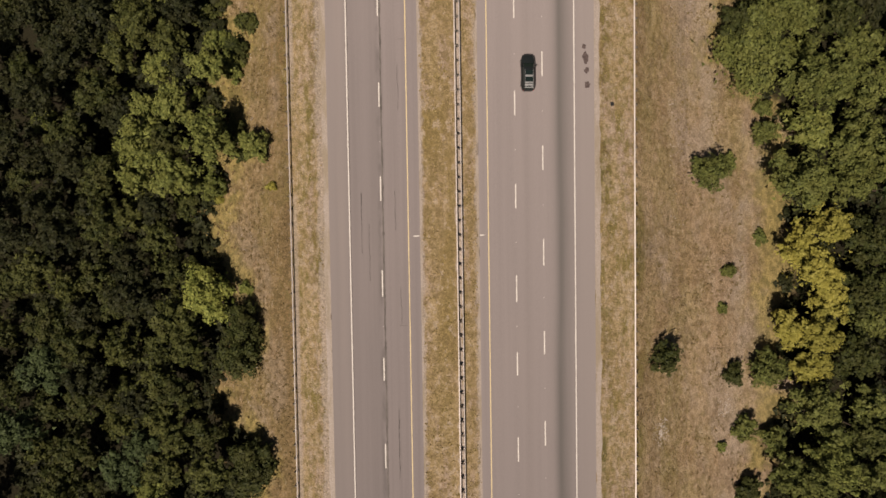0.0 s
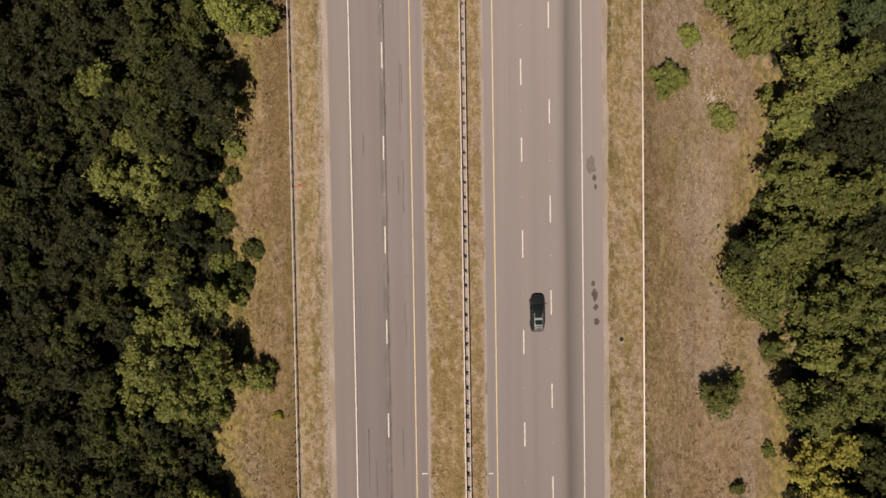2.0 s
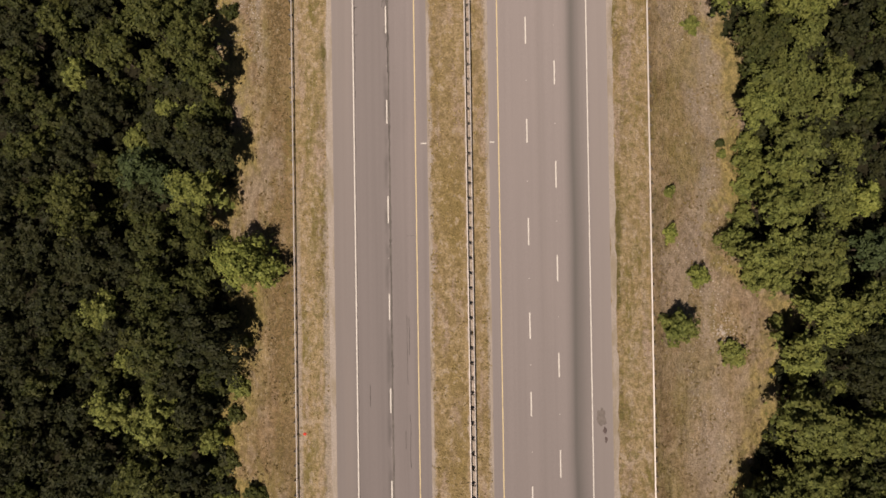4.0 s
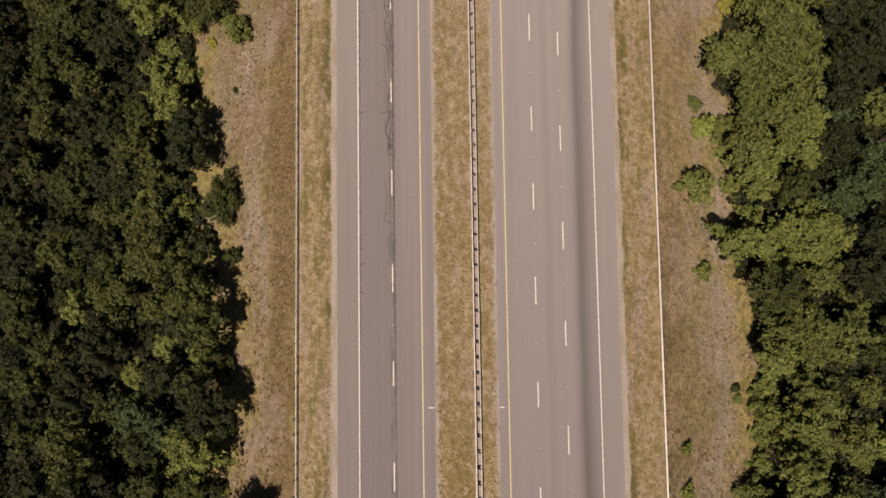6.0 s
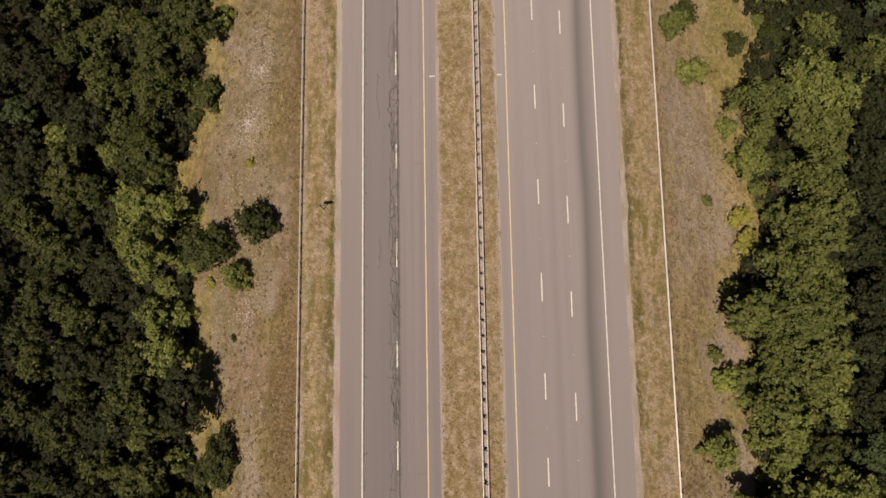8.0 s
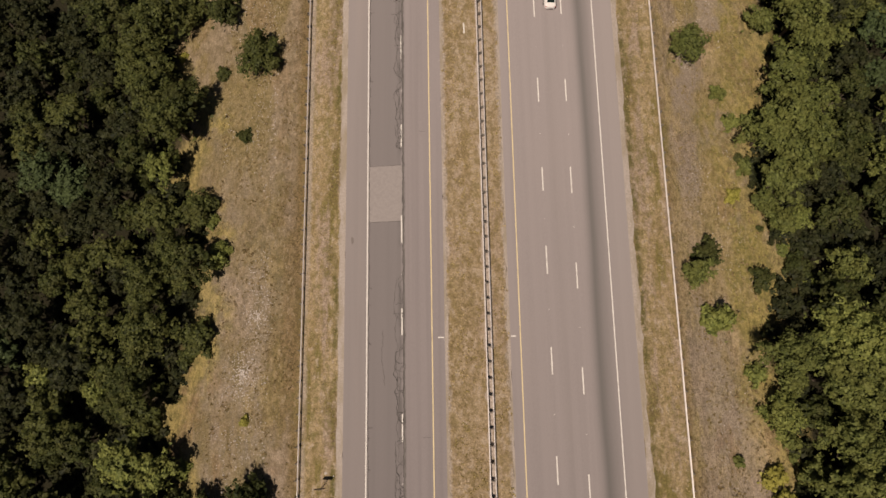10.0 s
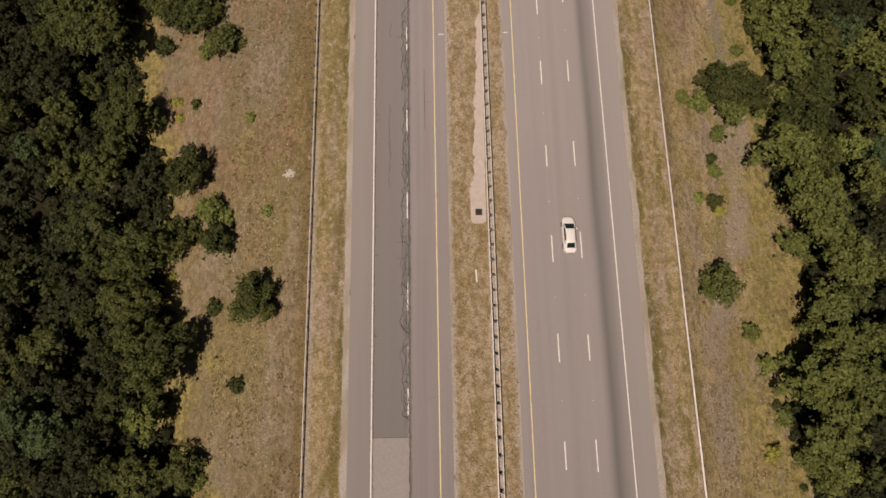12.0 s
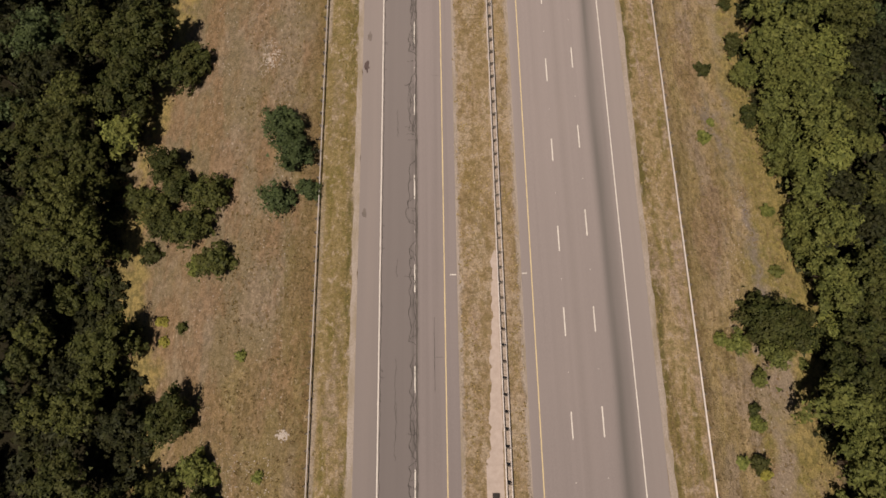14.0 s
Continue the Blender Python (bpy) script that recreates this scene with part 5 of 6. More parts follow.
plant("mid", 40.3, 194.5, 2.97, True)
plant("mid", 26.6, 195.7, 1.23)
plant("olive", 42.6, 198.8, 1.47)
plant("mid", 35.9, 199.1, 2.72, True)
plant("dark", 40.0, 200.1, 3.01, True)
plant("deep", 46.3, 201.0, 3.40, True)
plant("mid", 21.3, 201.3, 2.94)
plant("mid", 40.1, 203.4, 3.04, True)
plant("mid", 46.1, 204.8, 2.52, True)
plant("olive", 38.7, 205.9, 1.32)
plant("mid", 38.5, 206.4, 3.39, True)
plant("mid", 34.6, 207.8, 2.42)
plant("shade", 46.3, 208.3, 3.98, True)
plant("deep", 43.9, 209.1, 3.97, True)
plant("mid", 37.3, 210.5, 3.41, True)
plant("yellow", 24.1, 212.1, 0.72)
plant("mid", 35.3, 213.2, 4.26, True)
plant("dark", 23.4, 213.4, 1.35)
plant("olive", 20.8, 213.5, 0.71)
plant("olive", 24.1, 218.0, 1.39)
plant("dark", 23.8, 219.7, 0.77)
plant("mid", 32.6, 219.8, 3.41, True)
plant("shade", 38.1, 219.8, 3.49, True)
plant("mid", 25.4, 223.5, 1.28)
plant("dark", 35.6, 223.8, 4.11, True)
plant("mid", 32.7, 225.4, 0.67)
plant("mid", 27.5, 226.8, 2.51)
plant("olive", 22.6, 227.7, 1.49)
plant("olive", 20.2, 228.2, 0.78)
plant("mid", 33.0, 228.5, 2.10)
plant("dark", 39.5, 229.0, 3.14, True)
plant("dark", 31.0, 229.8, 2.87)
plant("olive", 37.6, 230.2, 2.31)
plant("dark", 26.8, 230.5, 3.89)
plant("dark", 26.4, 232.7, 2.09)
plant("mid", 36.6, 233.7, 2.85, True)
plant("dark", 42.0, 234.3, 2.90, True)
plant("mid", 36.5, 237.1, 2.88, True)
plant("shade", 41.5, 237.3, 3.25, True)
plant("mid", 30.9, 237.9, 0.77)
plant("mid", 35.5, 241.0, 2.38)
plant("dark", 33.8, 242.1, 1.41)
plant("mid", 38.0, 243.2, 3.78, True)
plant("deep", 44.2, 243.7, 3.34, True)
plant("mid", 34.8, 244.9, 2.85)
plant("olive", 31.1, 246.8, 1.26)
plant("shade", 46.1, 248.9, 3.06, True)
plant("mid", 35.3, 248.9, 3.15, True)
plant("deep", 40.2, 249.0, 3.87, True)
plant("mid", 32.9, 252.8, 0.49)
plant("olive", 39.8, 253.4, 3.41, True)
plant("deep", 47.6, 253.5, 2.58, True)
plant("mid", 34.7, 254.0, 3.10)
plant("olive", 22.2, 256.7, 0.79)
plant("mid", 47.1, 256.7, 2.56, True)
plant("mid", 33.7, 258.1, 3.12)
plant("mid", 38.9, 258.4, 3.63, True)
plant("olive", 24.2, 259.7, 0.49)
plant("dark", 45.7, 260.0, 3.52, True)
plant("dark", 30.9, 261.2, 1.72)
plant("mid", 37.9, 262.0, 3.49, True)
plant("mid", 33.0, 262.0, 2.52, True)
plant("dark", 44.2, 263.2, 4.08, True)
plant("mid", 34.0, 266.4, 3.49, True)
plant("mid", 39.9, 266.8, 3.56, True)
plant("mid", 30.3, 267.7, 2.46)
plant("dark", 23.9, 268.1, 1.48)
plant("deep", 47.5, 268.4, 3.62, True)
plant("olive", 42.1, 270.5, 4.16, True)
plant("mid", 31.6, 270.8, 2.62, True)
plant("mid", 35.6, 271.4, 4.10, True)
plant("dark", 29.8, 273.3, 1.97)
plant("deep", 51.3, 273.5, 3.69, True)
plant("mid", 38.9, 276.3, 3.65, True)
plant("shade", 47.0, 276.6, 4.26, True)
plant("mid", 33.3, 277.0, 2.68, True)
plant("dark", 30.0, 280.8, 1.22)

# ---------------------------------------------------------------- the wood behind the edge



def wood(name, edge, outward, deep, seed, weights, gloomy, label):
    g = random.Random(seed)
    kinds = list(LEAF)
    mats = [LEAF[k] for k in kinds] + [BARK]
    pool = {}
    quads, slots, tv, tf = [], [], [], []
    taken = list(planted)
    # the trees just behind the edge
    for kind, xx, yy, r, spin in inner:
        if xx * outward < 0:
            continue
        size = min((2.4, 3.1, 3.8, 4.6), key=lambda q: abs(q - r))
        key = (kind, size, int(spin) % 4)
        if key not in pool:
            pool[key] = leaf_cards(size, kind, 200 + hash_of(key), 0.8)
        q, a, k = pool[key], radians(spin), 1.06 * r / size
        rot = np.array([[math.cos(a), -math.sin(a), 0], [math.sin(a), math.cos(a), 0], [0, 0, 0.9 + 0.2 * (spin % 1)]]) * k
        base = np.array([xx, yy, land_z(xx)])
        quads.append(q @ rot.T + base + np.array([0, 0, middle(r, True)]))
        slots.append(np.full(len(q), kinds.index(kind)))
        v, f = trunk_arrays(middle(r, True) + 0.5 * r, r, int(spin))
        n = len(tv)
        tv.extend((x + xx, y + yy, z + base[2]) for x, y, z in v)
        tf.extend(tuple(n + i for i in face) for face in f)
    step = 4.6
    for row in range(int(395 / step)):
        for col in range(int(deep / step)):
            yy = -68 + row * step + g.uniform(-1.6, 1.6)
            xx = float(np.interp(yy, *zip(*edge))) + outward * (4.0 + col * step + (row % 2) * 2.2 + g.uniform(-1.5, 1.5))
            r = g.uniform(2.5, 3.9)
            if any(abs(a - xx) < 7 and abs(b - yy) < 7 and math.hypot(a - xx, b - yy) < 0.60 * (c + r) for a, b, c in taken):
                continue
            taken.append((xx, yy, r))
            # gloomy stretches get more deep leaves: shade of the wood given as colour
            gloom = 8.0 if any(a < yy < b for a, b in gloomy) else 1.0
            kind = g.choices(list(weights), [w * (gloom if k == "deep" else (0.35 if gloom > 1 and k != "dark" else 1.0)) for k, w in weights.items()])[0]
            size = 2.7 if r < 3.0 else 3.5
            key = (kind, size, g.randrange(4))
            if key not in pool:
                pool[key] = leaf_cards(size, kind, 100 + hash_of(key), 0.66)
            far = col * step > 25
            q = pool[key][:: 2 if far else 1]
            a = g.uniform(0, 2 * math.pi)
            k = r / size
            rot = np.array([[math.cos(a), -math.sin(a), 0], [math.sin(a), math.cos(a), 0], [0, 0, g.uniform(0.9, 1.2)]]) * k
            base = np.array([xx, yy, land_z(xx)])
            hc = 5.8 + g.uniform(-1.4, 1.8)
            quads.append(q @ rot.T + base + np.array([0, 0, hc]))
            slots.append(np.full(len(q), kinds.index(kind)))
            if not far:
                v, f = trunk_arrays(hc + 1.0, r, int(a * 100))
                n = len(tv)
                tv.extend((x + xx, y + yy, z + base[2]) for x, y, z in v)
                tf.extend(tuple(n + i for i in face) for face in f)
    # undergrowth in the deep leaf colour, standing in for black shaded gaps
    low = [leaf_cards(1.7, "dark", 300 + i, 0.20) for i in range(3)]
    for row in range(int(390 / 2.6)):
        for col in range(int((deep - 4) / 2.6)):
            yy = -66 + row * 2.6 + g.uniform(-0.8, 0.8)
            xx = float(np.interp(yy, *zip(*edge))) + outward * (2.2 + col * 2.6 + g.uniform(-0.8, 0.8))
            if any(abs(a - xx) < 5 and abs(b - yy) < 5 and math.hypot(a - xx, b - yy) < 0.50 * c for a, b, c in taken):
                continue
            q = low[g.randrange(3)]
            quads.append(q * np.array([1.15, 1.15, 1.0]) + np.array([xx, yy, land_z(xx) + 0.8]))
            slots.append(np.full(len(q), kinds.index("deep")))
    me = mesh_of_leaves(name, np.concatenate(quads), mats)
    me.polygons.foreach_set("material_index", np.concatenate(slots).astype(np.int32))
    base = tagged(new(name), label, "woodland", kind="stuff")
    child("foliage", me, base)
    child("trunks", mesh_from("trunks", tv, tf, BARK), base)


def hash_of(key):
    return len(key[0]) * 31 + int(key[1] * 10) * 7 + key[2] * 3


wood("woodland_west", EDGE_WEST, -1, 46, 21, {"deep": 7, "dark": 4.0, "blue": 0.8}, ((55, 224),), "dense dark green wood, shade in its leaf colours, on low ground west of the highway")
wood("woodland_east", EDGE_EAST, 1, 40, 22, {"deep": 2.0, "dark": 3.0, "mid": 2.5, "olive": 0.8, "blue": 2.2}, (), "dense green wood on low ground east of the highway")


def far_wood(name, x0, x1, seed, label):
    g = random.Random(seed)
    kinds = ("deep", "dark", "olive", "blue")
    pool = [leaf_cards(3.6, "dark", 500 + i, 0.11, True) for i in range(4)]
    quads, slots = [], []
    for row in range(66):
        for col in range(int((x1 - x0) / 5.6)):
            xx, yy = x0 + (col + (row % 2) * 0.5) * 5.6 + g.uniform(-1.8, 1.8), -80 + row * 6.2 + g.uniform(-1.8, 1.8)
            q = pool[g.randrange(4)]
            quads.append(q * g.uniform(0.9, 1.15) + np.array([xx, yy, land_z(xx) + 5.6 + g.uniform(-1.2, 1.6)]))
            slots.append(np.full(len(q), g.choices(range(4), (4, 4, 2, 2))[0]))
    me = mesh_of_leaves(name, np.concatenate(quads), [LEAF[k] for k in kinds])
    me.polygons.foreach_set("material_index", np.concatenate(slots).astype(np.int32))
    tagged(new(name, me), label, "woodland", kind="stuff")


far_wood("far_woodland_west", -150, -87, 31, "distant dark green woodland beyond the western trees")
far_wood("far_woodland_east", 69, 128, 32, "distant green woodland beyond the eastern trees")


# ---------------------------------------------------------------- grass and stones
def scatter_grass(name, zones, seed, label, paint):
    g = np.random.default_rng(seed)
    quads = []
    for x0, x1, y0, y1, count, height in zones:
        px, py = g.uniform(x0, x1, count), g.uniform(y0, y1, count)
        keep = np.array([noise.noise((a * 0.35, b * 0.16, 4.0)) + 0.5 * noise.noise((a * 1.3, b * 0.9, 8.0)) > -0.12 for a, b in zip(px, py)])
        keep &= ~((px > -10.1) & (px < -7.2) & (py > 208.8) & (py < 239.5))
        px, py = px[keep], py[keep]
        pz = np.array([ground_z(a, b) for a, b in zip(px, py)])
        n = len(px)
        for _ in range(5):
            a = g.uniform(0, 2 * np.pi, n)
            w = g.uniform(0.06, 0.15, n) * (0.6 + height)
            h = height * g.uniform(0.4, 1.0, n)
            side = np.stack([-np.sin(a) * w, np.cos(a) * w, 0 * w], 1)
            tip = np.stack([np.cos(a) * h * 0.7, np.sin(a) * h * 0.7, h * 0.7], 1)
            p0 = np.stack([px + g.normal(size=n) * 0.08, py + g.normal(size=n) * 0.08, pz + 0.02], 1)
            quads.append(np.stack([p0 - side, p0 + side, p0 + tip], 1))
    ob = new(name, mesh_of_leaves(name, np.concatenate(quads), [paint]))
    return tagged(ob, label, "grass", kind="stuff")


scatter_grass("dry_grass", ((-12.5, -8.0, -40, 300, 3000, 0.26), (-7.0, -5.1, -40, 300, 1200, 0.24), (-30.3, -25.9, -40, 300, 1500, 0.2), (11.4, 16.0, -40, 300, 1400, 0.2)), 5, "dry tan and olive grass tufts on the verges", GRASS)
scatter_grass("slope_grass", ((-44, -31, -40, 300, 8000, 0.30), (17, 34, -40, 300, 9000, 0.30)), 6, "low brown grass tussocks on the embankment slopes", SLOPE_GRASS)


def scatter_stones(name, zones, seed, label):
    g = random.Random(seed)
    v, f = [], []
    for x0, x1, y0, y1, count in zones:
        for _ in range(count):
            x, y = g.uniform(x0, x1), g.uniform(y0, y1)
            if noise.noise((x * 0.13, y * 0.07, 6.0)) < -0.05:
                continue
            z, s, k = ground_z(x, y), 0.03 + 0.10 * g.random() ** 2, len(v)
            for i in range(4):
                a = i * 1.571 + g.uniform(-0.4, 0.4)
                v.append((x + s * math.cos(a), y + s * g.uniform(0.7, 1.3) * math.sin(a), z - 0.03))
            for i in range(4):
                a = i * 1.571 + g.uniform(-0.4, 0.4)
                v.append((x + 0.6 * s * math.cos(a), y + 0.6 * s * math.sin(a), z + 0.5 * s))
            f += [(k + i, k + (i + 1) % 4, k + 4 + (i + 1) % 4, k + 4 + i) for i in range(4)] + [(k + 4, k + 5, k + 6, k + 7)]
    return tagged(new(name, mesh_from(name, v, f, STONE)), label, "stones", kind="stuff")


scatter_stones("scattered_stones", ((-43.5, -35, 92, 215, 5200), (-50, -34, 215, 300, 1800), (22, 29, 10, 70, 1500), (20, 28, 70, 250, 1800), (-43, -36, -30, 40, 420), (-12.9, -12.2, -40, 300, 420), (10.8, 11.6, -40, 300, 420), (-26, -25.2, -40, 300, 300), (-30, -26, -40, 300, 150)), 8, "pale scattered stones on the embankment")


# ---------------------------------------------------------------- drain in the median
apron = tagged(new("drain_inlet"), "concrete drain apron with an iron grate in the median", "drain")
apron.matrix_basis = pose(-8.95, 211.4, road_z(-8.95))
bm = bmesh.new()
outline = [(0.92, 2.5), (-1.0, 2.5)]
outline += [(-0.45 + 0.55 * math.cos(a), -1.8 + 0.55 * math.sin(a)) for a in np.linspace(math.pi, 1.5 * math.pi, 7)]
outline += [(0.37 + 0.55 * math.cos(a), -1.8 + 0.55 * math.sin(a)) for a in np.linspace(1.5 * math.pi, 2 * math.pi, 7)]
face = bm.faces.new([bm.verts.new((a, b, -0.2)) for a, b in outline])
top = bmesh.ops.extrude_face_region(bm, geom=[face])
bmesh.ops.translate(bm, vec=(0, 0, 0.26), verts=[w for w in top["geom"] if isinstance(w, bmesh.types.BMVert)])
bmesh.ops.recalc_face_normals(bm, faces=bm.faces[:])
part("slab", bm, APRON, apron, "pale concrete slab")
bm = bmesh.new()
for a, b, q, r in ((-0.42, 0.42, -0.42, -0.34), (-0.42, 0.42, 0.34, 0.42), (-0.42, -0.34, -0.34, 0.34), (0.34, 0.42, -0.34, 0.34)):
    box_bm(a, b, q - 0.85, r - 0.85, 0.05, 0.085, bm)
grate = part("grate", bm, IRON, apron, "dark iron grate")
for k in range(6):
    part("grate_bar", box_bm(-0.32 + k * 0.115, -0.27 + k * 0.115, -1.19, -0.51, 0.064, 0.08), IRON, grate)
# thin black sheet on the solid slab, in place of shade below the bars
part("pit", box_bm(-0.34, 0.34, -1.19, -0.51, 0.055, 0.063), RUBBER, apron, "black sheet standing in for the shaded opening under the grate")
v = []
n = 120
for i in range(n + 1):
    yy = 213.8 + i * 0.21
    half = 0.85 - 0.55 * i / n
    mid_x = -8.75 + 0.006 * i
    v += [(mid_x - half + 0.45 * noise.noise((yy * 0.6, 1, 0)) + 0.3 * noise.noise((yy * 2.2, 4, 0)), yy, road_z(-9) + 0.03), (mid_x + half * 0.9 + 0.1 * noise.noise((yy * 0.9, 9, 0)), yy, road_z(-9) + 0.03)]
tagged(new("gravel_patch", mesh_from("gravel_patch", v, [(2 * i, 2 * i + 1, 2 * i + 3, 2 * i + 2) for i in range(n)], APRON)), "pale washed-out gravel strip in the median", "gravel patch", kind="structure")


# ---------------------------------------------------------------- sign
sign = tagged(new("road_sign"), "road sign on a steel post seen from behind", "road sign")
sign.matrix_basis = pose(-27.37, 144.55, land_z(-27.37), 0, 0, 4)
bm = box_bm(-0.04, 0.04, -0.04, 0.04, -0.4, 2.75)
part("post", bm, SIGN_BACK, sign)
bm = box_bm(-0.62, 0.62, 0.045, 0.065, 1.75, 2.75)
part("panel", bm, SIGN_PANEL, sign, "weathered brown sign panel", 0.006)
for z in (2.2, 2.65):
    part("bracket", box_bm(-0.35, 0.35, 0.02, 0.045, z - 0.03, z + 0.03), POST, sign)


# ---------------------------------------------------------------- small things on the verges
def lump(name, x, y, s, material, label, category, flat=0.6, seed=0):
    bm = bmesh.new()
    bmesh.ops.create_icosphere(bm, subdivisions=2, radius=s)
    for w in bm.verts:
        w.co *= 1 + 0.45 * noise.noise(w.co * (1.6 / s) + Vector((seed, 0, 0)))
        w.co.z = max(w.co.z * flat, -0.2 * s)
    me = bpy.data.meshes.new(name)
    bm.to_mesh(me), bm.free()
    me.materials.append(material)
    ob = new(name, me)
    ob.matrix_basis = pose(x, y, ground_z(x, y) + 0.1 * s)
    return tagged(ob, label, category)


def stone_heap(x, y, spread, count, label, large=1.0):
    g = random.Random(int(x * 10 + y))
    v, f = [], []
    for _ in range(count):
        a, d = g.uniform(0, 6.28), spread * g.uniform(0, 1) ** 0.8
        px, py, s, k = x + d * math.cos(a), y + (0.9 if large == 1.0 else 1.5) * d * math.sin(a), large * g.uniform(0.08, 0.24) * (1.2 - 0.6 * d / spread), len(v)
        z = ground_z(px, py)
        for ring, (rr, zz) in enumerate(((1.0, -0.02), (0.9, 0.3 * s), (0.5, 0.55 * s))):
            v += [(px + s * rr * g.uniform(0.75, 1.2) * math.cos(i * 1.047), py + s * rr * g.uniform(0.75, 1.2) * math.sin(i * 1.047), z + zz) for i in range(6)]
        for ring in (0, 6):
            f += [(k + ring + i, k + ring + (i + 1) % 6, k + ring + 6 + (i + 1) % 6, k + ring + 6 + i) for i in range(6)]
        f.append(tuple(k + 12 + i for i in range(6)))
    tagged(new("rubble", mesh_from("rubble", v, f, STONE)), label, "rubble", kind="stuff")


stone_heap(-33.85, 217.5, 0.95, 60, "pale broken stones heaped on the dry slope")
for px, py, spread, count in ((-38.2, 131.9, 2.0, 230), (-38.8, 157.7, 3.2, 420), (-39.4, 271.0, 2.2, 300), (20.6, -18.3, 1.6, 160), (31.3, -16.0, 1.4, 130), (27.9, 60.0, 2.4, 260), (-36.8, 165.2, 2.6, 260)):
    stone_heap(px, py, spread, count, "pale broken stones strewn over bare soil on the slope", 0.5)
lump("stone", -27.1, 146.0, 0.17, STONE, "small pale stone beside the sign post", "stone", 0.6, 2)
lump("tyre_scrap", 13.1, 27.2, 0.3, RUBBER, "black scrap of tyre rubber in the grass", "tyre scrap", 0.5, 3)
lump("litter", -29.4, 48.3, 0.22, RED, "red plastic litter on the verge", "litter", 0.5, 4)
marker = tagged(new("marker_board"), "short white marker board lying in the median grass", "marker")
marker.matrix_basis = pose(-9.5, 202.4, road_z(-9.5) + 0.02, 0, 0, 3)
part("board", box_bm(-0.09, 0.09, -0.75, 0.75, 0.0, 0.07), WHITE_LINE, marker, "", 0.01)


# ---------------------------------------------------------------- cars
BLACK_PAINT = Paint("dark_car_paint", 0.3)
BLACK_PAINT.colour((0.014, 0.017, 0.017))
BLACK_PAINT.bsdf.inputs["Coat Weight"].default_value = 0.5
WHITE_PAINT = Paint("white_car_paint", 0.3)
WHITE_PAINT.colour((0.64, 0.60, 0.575))
WHITE_PAINT.bsdf.inputs["Coat Weight"].default_value = 0.5
SILVER = plain("roof_trim_and_reflection", (0.30, 0.30, 0.30), 0.4, 0.4)
GLASS = Paint("tinted_glass", 0.06)
GLASS.colour((0.012, 0.020, 0.018))
GLASS.bsdf.inputs["Specular IOR Level"].default_value = 0.6
LAMP_RED = plain("tail_lamp", (0.35, 0.02, 0.02), 0.3)
LAMP_CLEAR = plain("head_lamp", (0.6, 0.6, 0.58), 0.2)
RIM = plain("wheel_rim", (0.45, 0.45, 0.45), 0.35, 0.8)


def loft(sections, closed_ends=True):
    """A skin over cross-sections with equal numbers of points."""
    bm = bmesh.new()
    rings = [[bm.verts.new(q) for q in s] for s in sections]
    n = len(rings[0])
    for a, b in zip(rings, rings[1:]):
        for i in range(n):
            bm.faces.new((a[i], a[(i + 1) % n], b[(i + 1) % n], b[i]))
    if closed_ends:
        bm.faces.new(rings[0][::-1])
        bm.faces.new(rings[-1])
    bmesh.ops.recalc_face_normals(bm, faces=bm.faces[:])
    for face in bm.faces:
        face.smooth = True
    return bm


def car_body(stations):
    out = []
    for y, w, h in stations:
        out.append([(0, y, h + 0.02), (0.55 * w, y, h + 0.01), (0.86 * w, y, h - 0.03), (0.97 * w, y, h - 0.14), (w, y, 0.55), (0.97 * w, y, 0.32), (0.85 * w, y, 0.2),
                    (-0.85 * w, y, 0.2), (-0.97 * w, y, 0.32), (-w, y, 0.55), (-0.97 * w, y, h - 0.14), (-0.86 * w, y, h - 0.03), (-0.55 * w, y, h + 0.01)])
    return loft(out)


def cabin(stations):
    out = []
    for y, w0, w1, z0, z1 in stations:
        out.append([(-w0, y, z0), (-w1, y, z1 - 0.06), (-w1 * 0.86, y, z1), (0, y, z1 + 0.02), (w1 * 0.86, y, z1), (w1, y, z1 - 0.06), (w0, y, z0)])
    return loft(out)


def panel(corners, lift):
    """A pane through four corners, pushed out along its normal, with a little thickness."""
    a, b, q, r = [Vector(v) for v in corners]
    nrm = (b - a).cross(r - a).normalized()
    bm = bmesh.new()
    top = [bm.verts.new(v + nrm * lift) for v in (a, b, q, r)]
    low = [bm.verts.new(v - nrm * 0.01) for v in (a, b, q, r)]
    bm.faces.new(top), bm.faces.new(low[::-1])
    for i in range(4):
        bm.faces.new((top[i], low[i], low[(i + 1) % 4], top[(i + 1) % 4]))
    bmesh.ops.recalc_face_normals(bm, faces=bm.faces[:])
    return bm


def wheel(car, x, y):
    tyre = bmesh.new()
    bmesh.ops.create_cone(tyre, cap_ends=True, segments=24, radius1=0.34, radius2=0.34, depth=0.23, matrix=Matrix.Translation((x, y, 0.34)) @ Matrix.Rotation(math.pi / 2, 4, "Y"))
    bmesh.ops.bevel(tyre, geom=tyre.edges[:], offset=0.03, segments=1, affect="EDGES")
    ob = part("wheel", tyre, RUBBER, car)
    rim = bmesh.new()
    bmesh.ops.create_cone(rim, cap_ends=True, segments=16, radius1=0.22, radius2=0.19, depth=0.25, matrix=Matrix.Translation((x, y, 0.34)) @ Matrix.Rotation(math.pi / 2, 4, "Y"))
    part("rim", rim, RIM, ob)


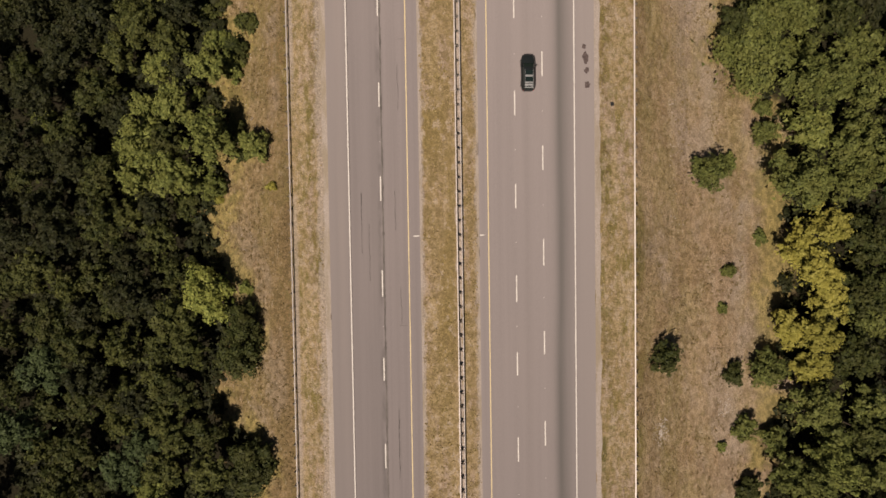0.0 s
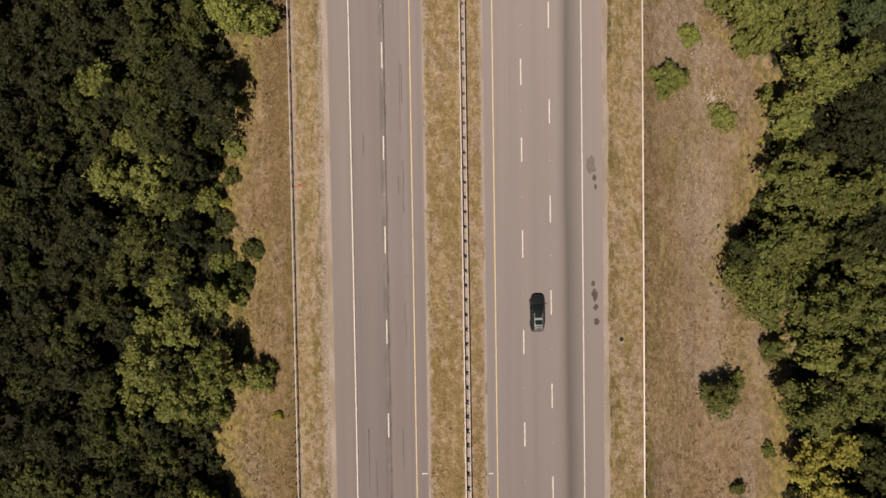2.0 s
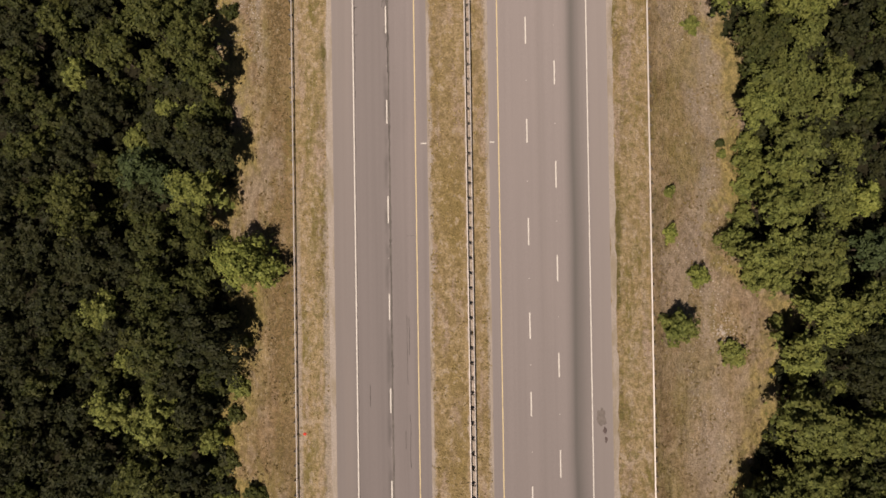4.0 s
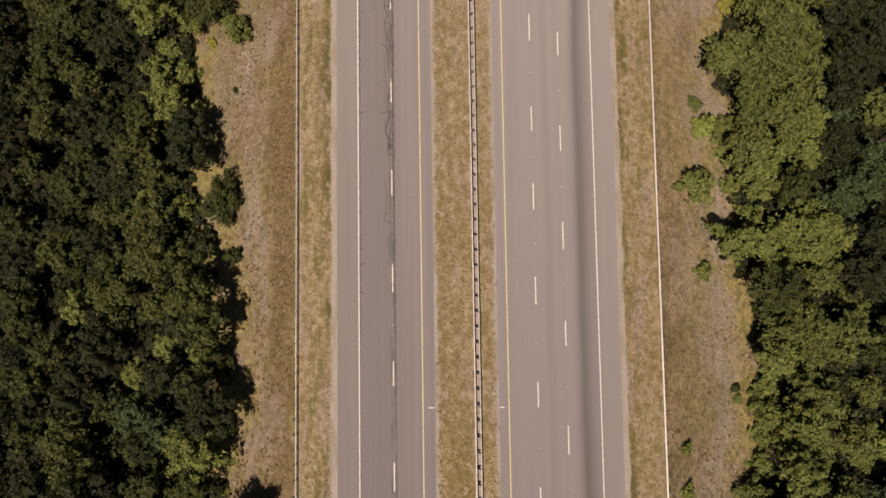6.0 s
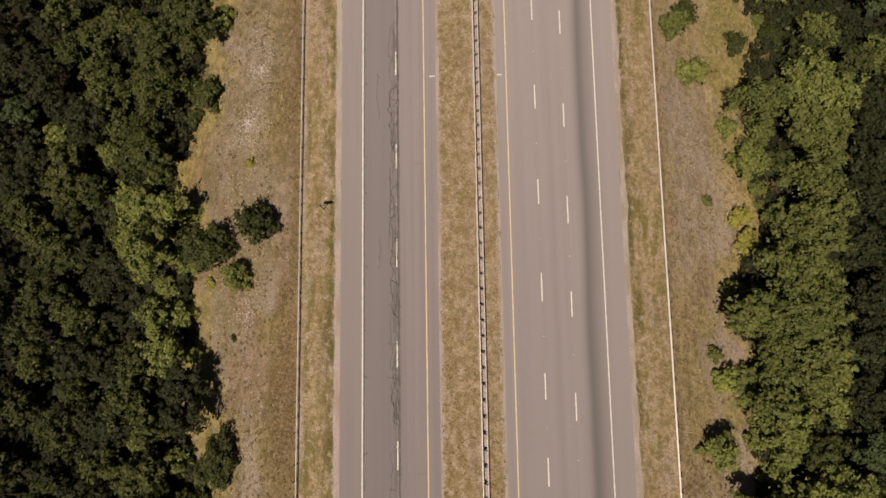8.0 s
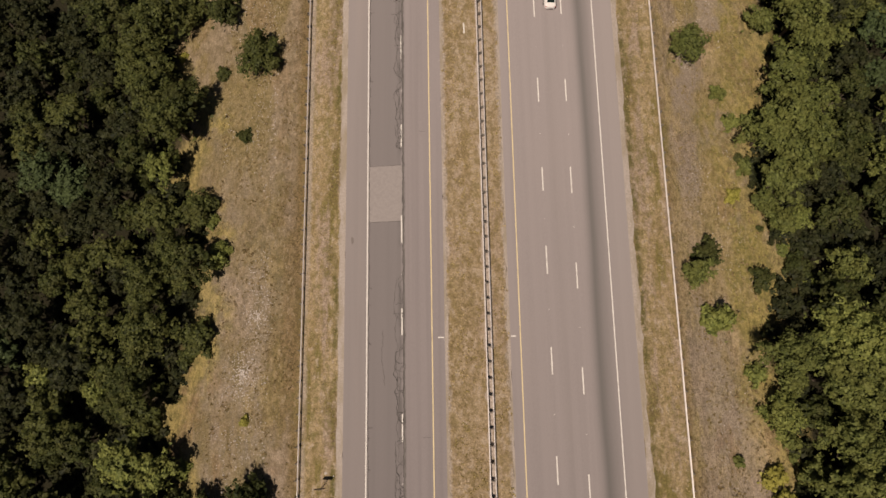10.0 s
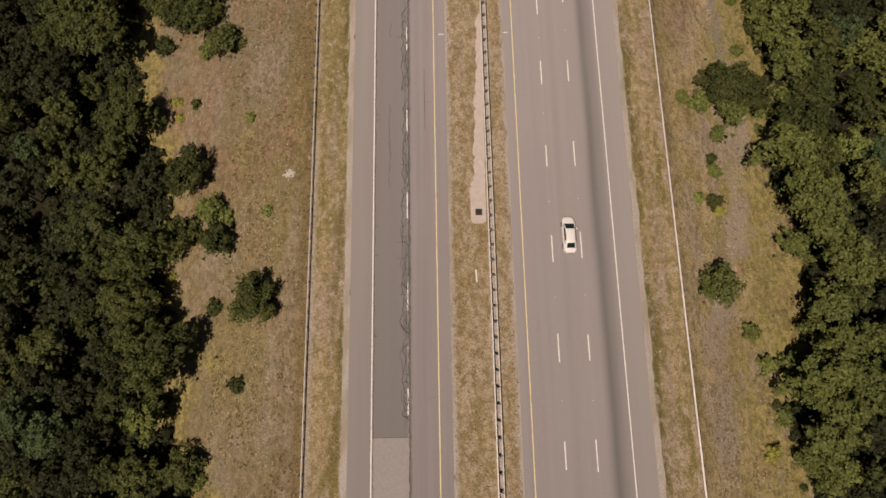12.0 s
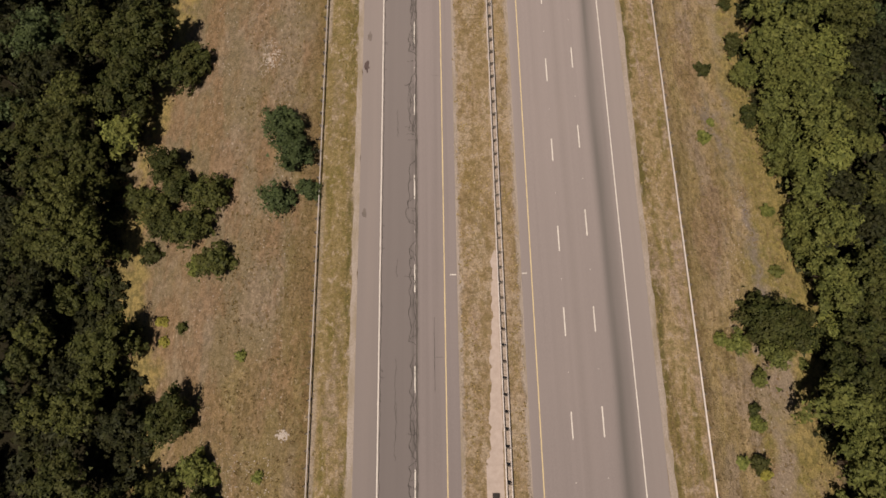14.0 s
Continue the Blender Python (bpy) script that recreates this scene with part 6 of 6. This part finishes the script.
def build_car(label, place, paint, wagon):
    """A car that drives north; wagon: a tall estate with a glazed roof, otherwise a saloon."""
    car = tagged(new("car"), label, "car", "cars on the highway")
    half = 0.95 if wagon else 0.91
    hood, deck, roof = (0.98, 1.05, 1.62) if wagon else (0.88, 0.98, 1.42)
    body = [(2.5, half * 0.40, 0.60), (2.45, half * 0.62, 0.68), (2.33, half * 0.79, hood - 0.2), (2.1, half * 0.91, hood - 0.12), (1.75, half * 0.975, hood - 0.05), (1.1, half, hood + 0.02), (0.3, half, hood + 0.06),
            (-1.0, half, deck), (-1.8, half * 0.98, deck), (-2.15, half * 0.93, deck - 0.03), (-2.36, half * 0.84, deck - 0.10), (-2.47, half * 0.66, deck - 0.22), (-2.5, half * 0.5, 0.7)]
    shell = part("body", car_body(body), paint.mat, car)
    if wagon:
        frames_ = [(1.25, 0.80, 0.76, 0.96, 1.02), (0.55, 0.83, 0.66, 0.98, roof - 0.06), (0.1, 0.84, 0.66, 0.98, roof), (-1.6, 0.84, 0.65, 0.98, roof - 0.02), (-2.05, 0.82, 0.66, 1.0, roof - 0.12), (-2.36, 0.78, 0.72, 0.98, 1.06)]
    else:
        frames_ = [(1.5, 0.76, 0.70, 0.88, 0.93), (0.66, 0.80, 0.61, 0.9, roof - 0.06), (0.2, 0.81, 0.61, 0.92, roof), (-0.85, 0.81, 0.60, 0.94, roof - 0.02), (-1.2, 0.80, 0.60, 0.95, roof - 0.08), (-1.98, 0.74, 0.66, 0.95, 1.0)]
    top = part("cabin", cabin(frames_), paint.mat, car, "roof and pillars in body colour")
    f0, f1, f2, f3, f4, f5 = frames_

    def pane(name, a, b, inset, parent=top):
        (ya, wa, wwa, za, zza), (yb, wb, wwb, zb, zzb) = a, b
        part(name, panel([(-wwb * inset, yb, zzb), (wwb * inset, yb, zzb), (wwa * inset, ya, zza), (-wwa * inset, ya, zza)], 0.035), GLASS.mat, parent)

    lerp = lambda a, b, t: tuple(p + (q - p) * t for p, q in zip(a, b))
    pane("windscreen", lerp(f0, f1, 0.08), lerp(f0, f1, 0.97), 0.90)
    pane("rear_window", lerp(f4, f5, 0.12), lerp(f4, f5, 0.9), 0.82)
    for s in (-1, 1):
        for a, b in ((lerp(f0, f1, 0.75), f2), (lerp(f2, f3, 0.06), lerp(f2, f3, 0.62)), (lerp(f2, f3, 0.68), f3)):
            (ya, wa, wwa, za, zza), (yb, wb, wwb, zb, zzb) = a, b
            k0, k1 = 0.28, 0.86
            quad = [(s * (wa + (wwa - wa) * k0), ya, za + (zza - za) * k0), (s * (wb + (wwb - wb) * k0), yb, zb + (zzb - zb) * k0), (s * (wb + (wwb - wb) * k1), yb, zb + (zzb - zb) * k1), (s * (wa + (wwa - wa) * k1), ya, za + (zza - za) * k1)]
            part("side_window", panel(quad if s > 0 else quad[::-1], 0.02), GLASS.mat, top)
        part("mirror", box_bm(min(s * 0.9, s * 1.1), max(s * 0.9, s * 1.1), 0.72, 0.9, 0.98, 1.12), paint.mat, car, "", 0.03)
        part("headlight", box_bm(min(s * 0.42, s * 0.66), max(s * 0.42, s * 0.66), 2.2, 2.36, 0.56, 0.68), LAMP_CLEAR, shell, "clear headlight", 0.03)
        part("tail_light", box_bm(min(s * 0.5, s * 0.74), max(s * 0.5, s * 0.74), -2.44, -2.3, 0.66, deck - 0.2), LAMP_RED, shell, "red tail light", 0.02)
        for y in (1.5, -1.45):
            wheel(car, s * (half - 0.1), y)
    if wagon:
        for y0, y1 in ((0.1, -0.45), (-0.82, -1.38)):
            part("sunroof", panel([(-0.47, y0, roof + 0.022), (0.47, y0, roof + 0.022), (0.47, y1, roof + 0.015), (-0.47, y1, roof + 0.015)][::-1], 0.02), GLASS.mat, top, "dark glass roof pane")
        for y0, y1 in ((-0.5, -0.76), (-1.44, -1.62)):
            part("roof_panel", panel([(-0.5, y0, roof + 0.018), (0.5, y0, roof + 0.018), (0.5, y1, roof + 0.008), (-0.5, y1, roof + 0.008)][::-1], 0.02), SILVER, top, "silver roof trim")
        # silver panel at the rear paints the sky reflected in the hatch window
        part("tailgate_panel", panel([(-0.55, -1.72, roof - 0.03), (0.55, -1.72, roof - 0.03), (0.58, -2.2, 1.36), (-0.58, -2.2, 1.36)][::-1], 0.05), SILVER, top, "silver panel standing in for sky reflected in the rear window")
        for s in (-1, 1):
            part("roof_rail", box_bm(min(s * 0.54, s * 0.58), max(s * 0.54, s * 0.58), -1.7, 0.2, roof - 0.02, roof + 0.05), SILVER, top, "", 0.01)
    x, y = place
    car.matrix_basis = pose(x, y, road_z(x) + 0.03, 0, math.degrees(math.atan(0.0086 * (x + 7))), 0) @ Matrix.Scale(0.95 if wagon else 0.92, 4)
    return car


build_car("black estate car with a glazed roof driving in the middle lane", (1.66, 31.1), BLACK_PAINT, True)
build_car("white saloon car with dark windows driving in the middle lane", (2.07, 207.3), WHITE_PAINT, False)
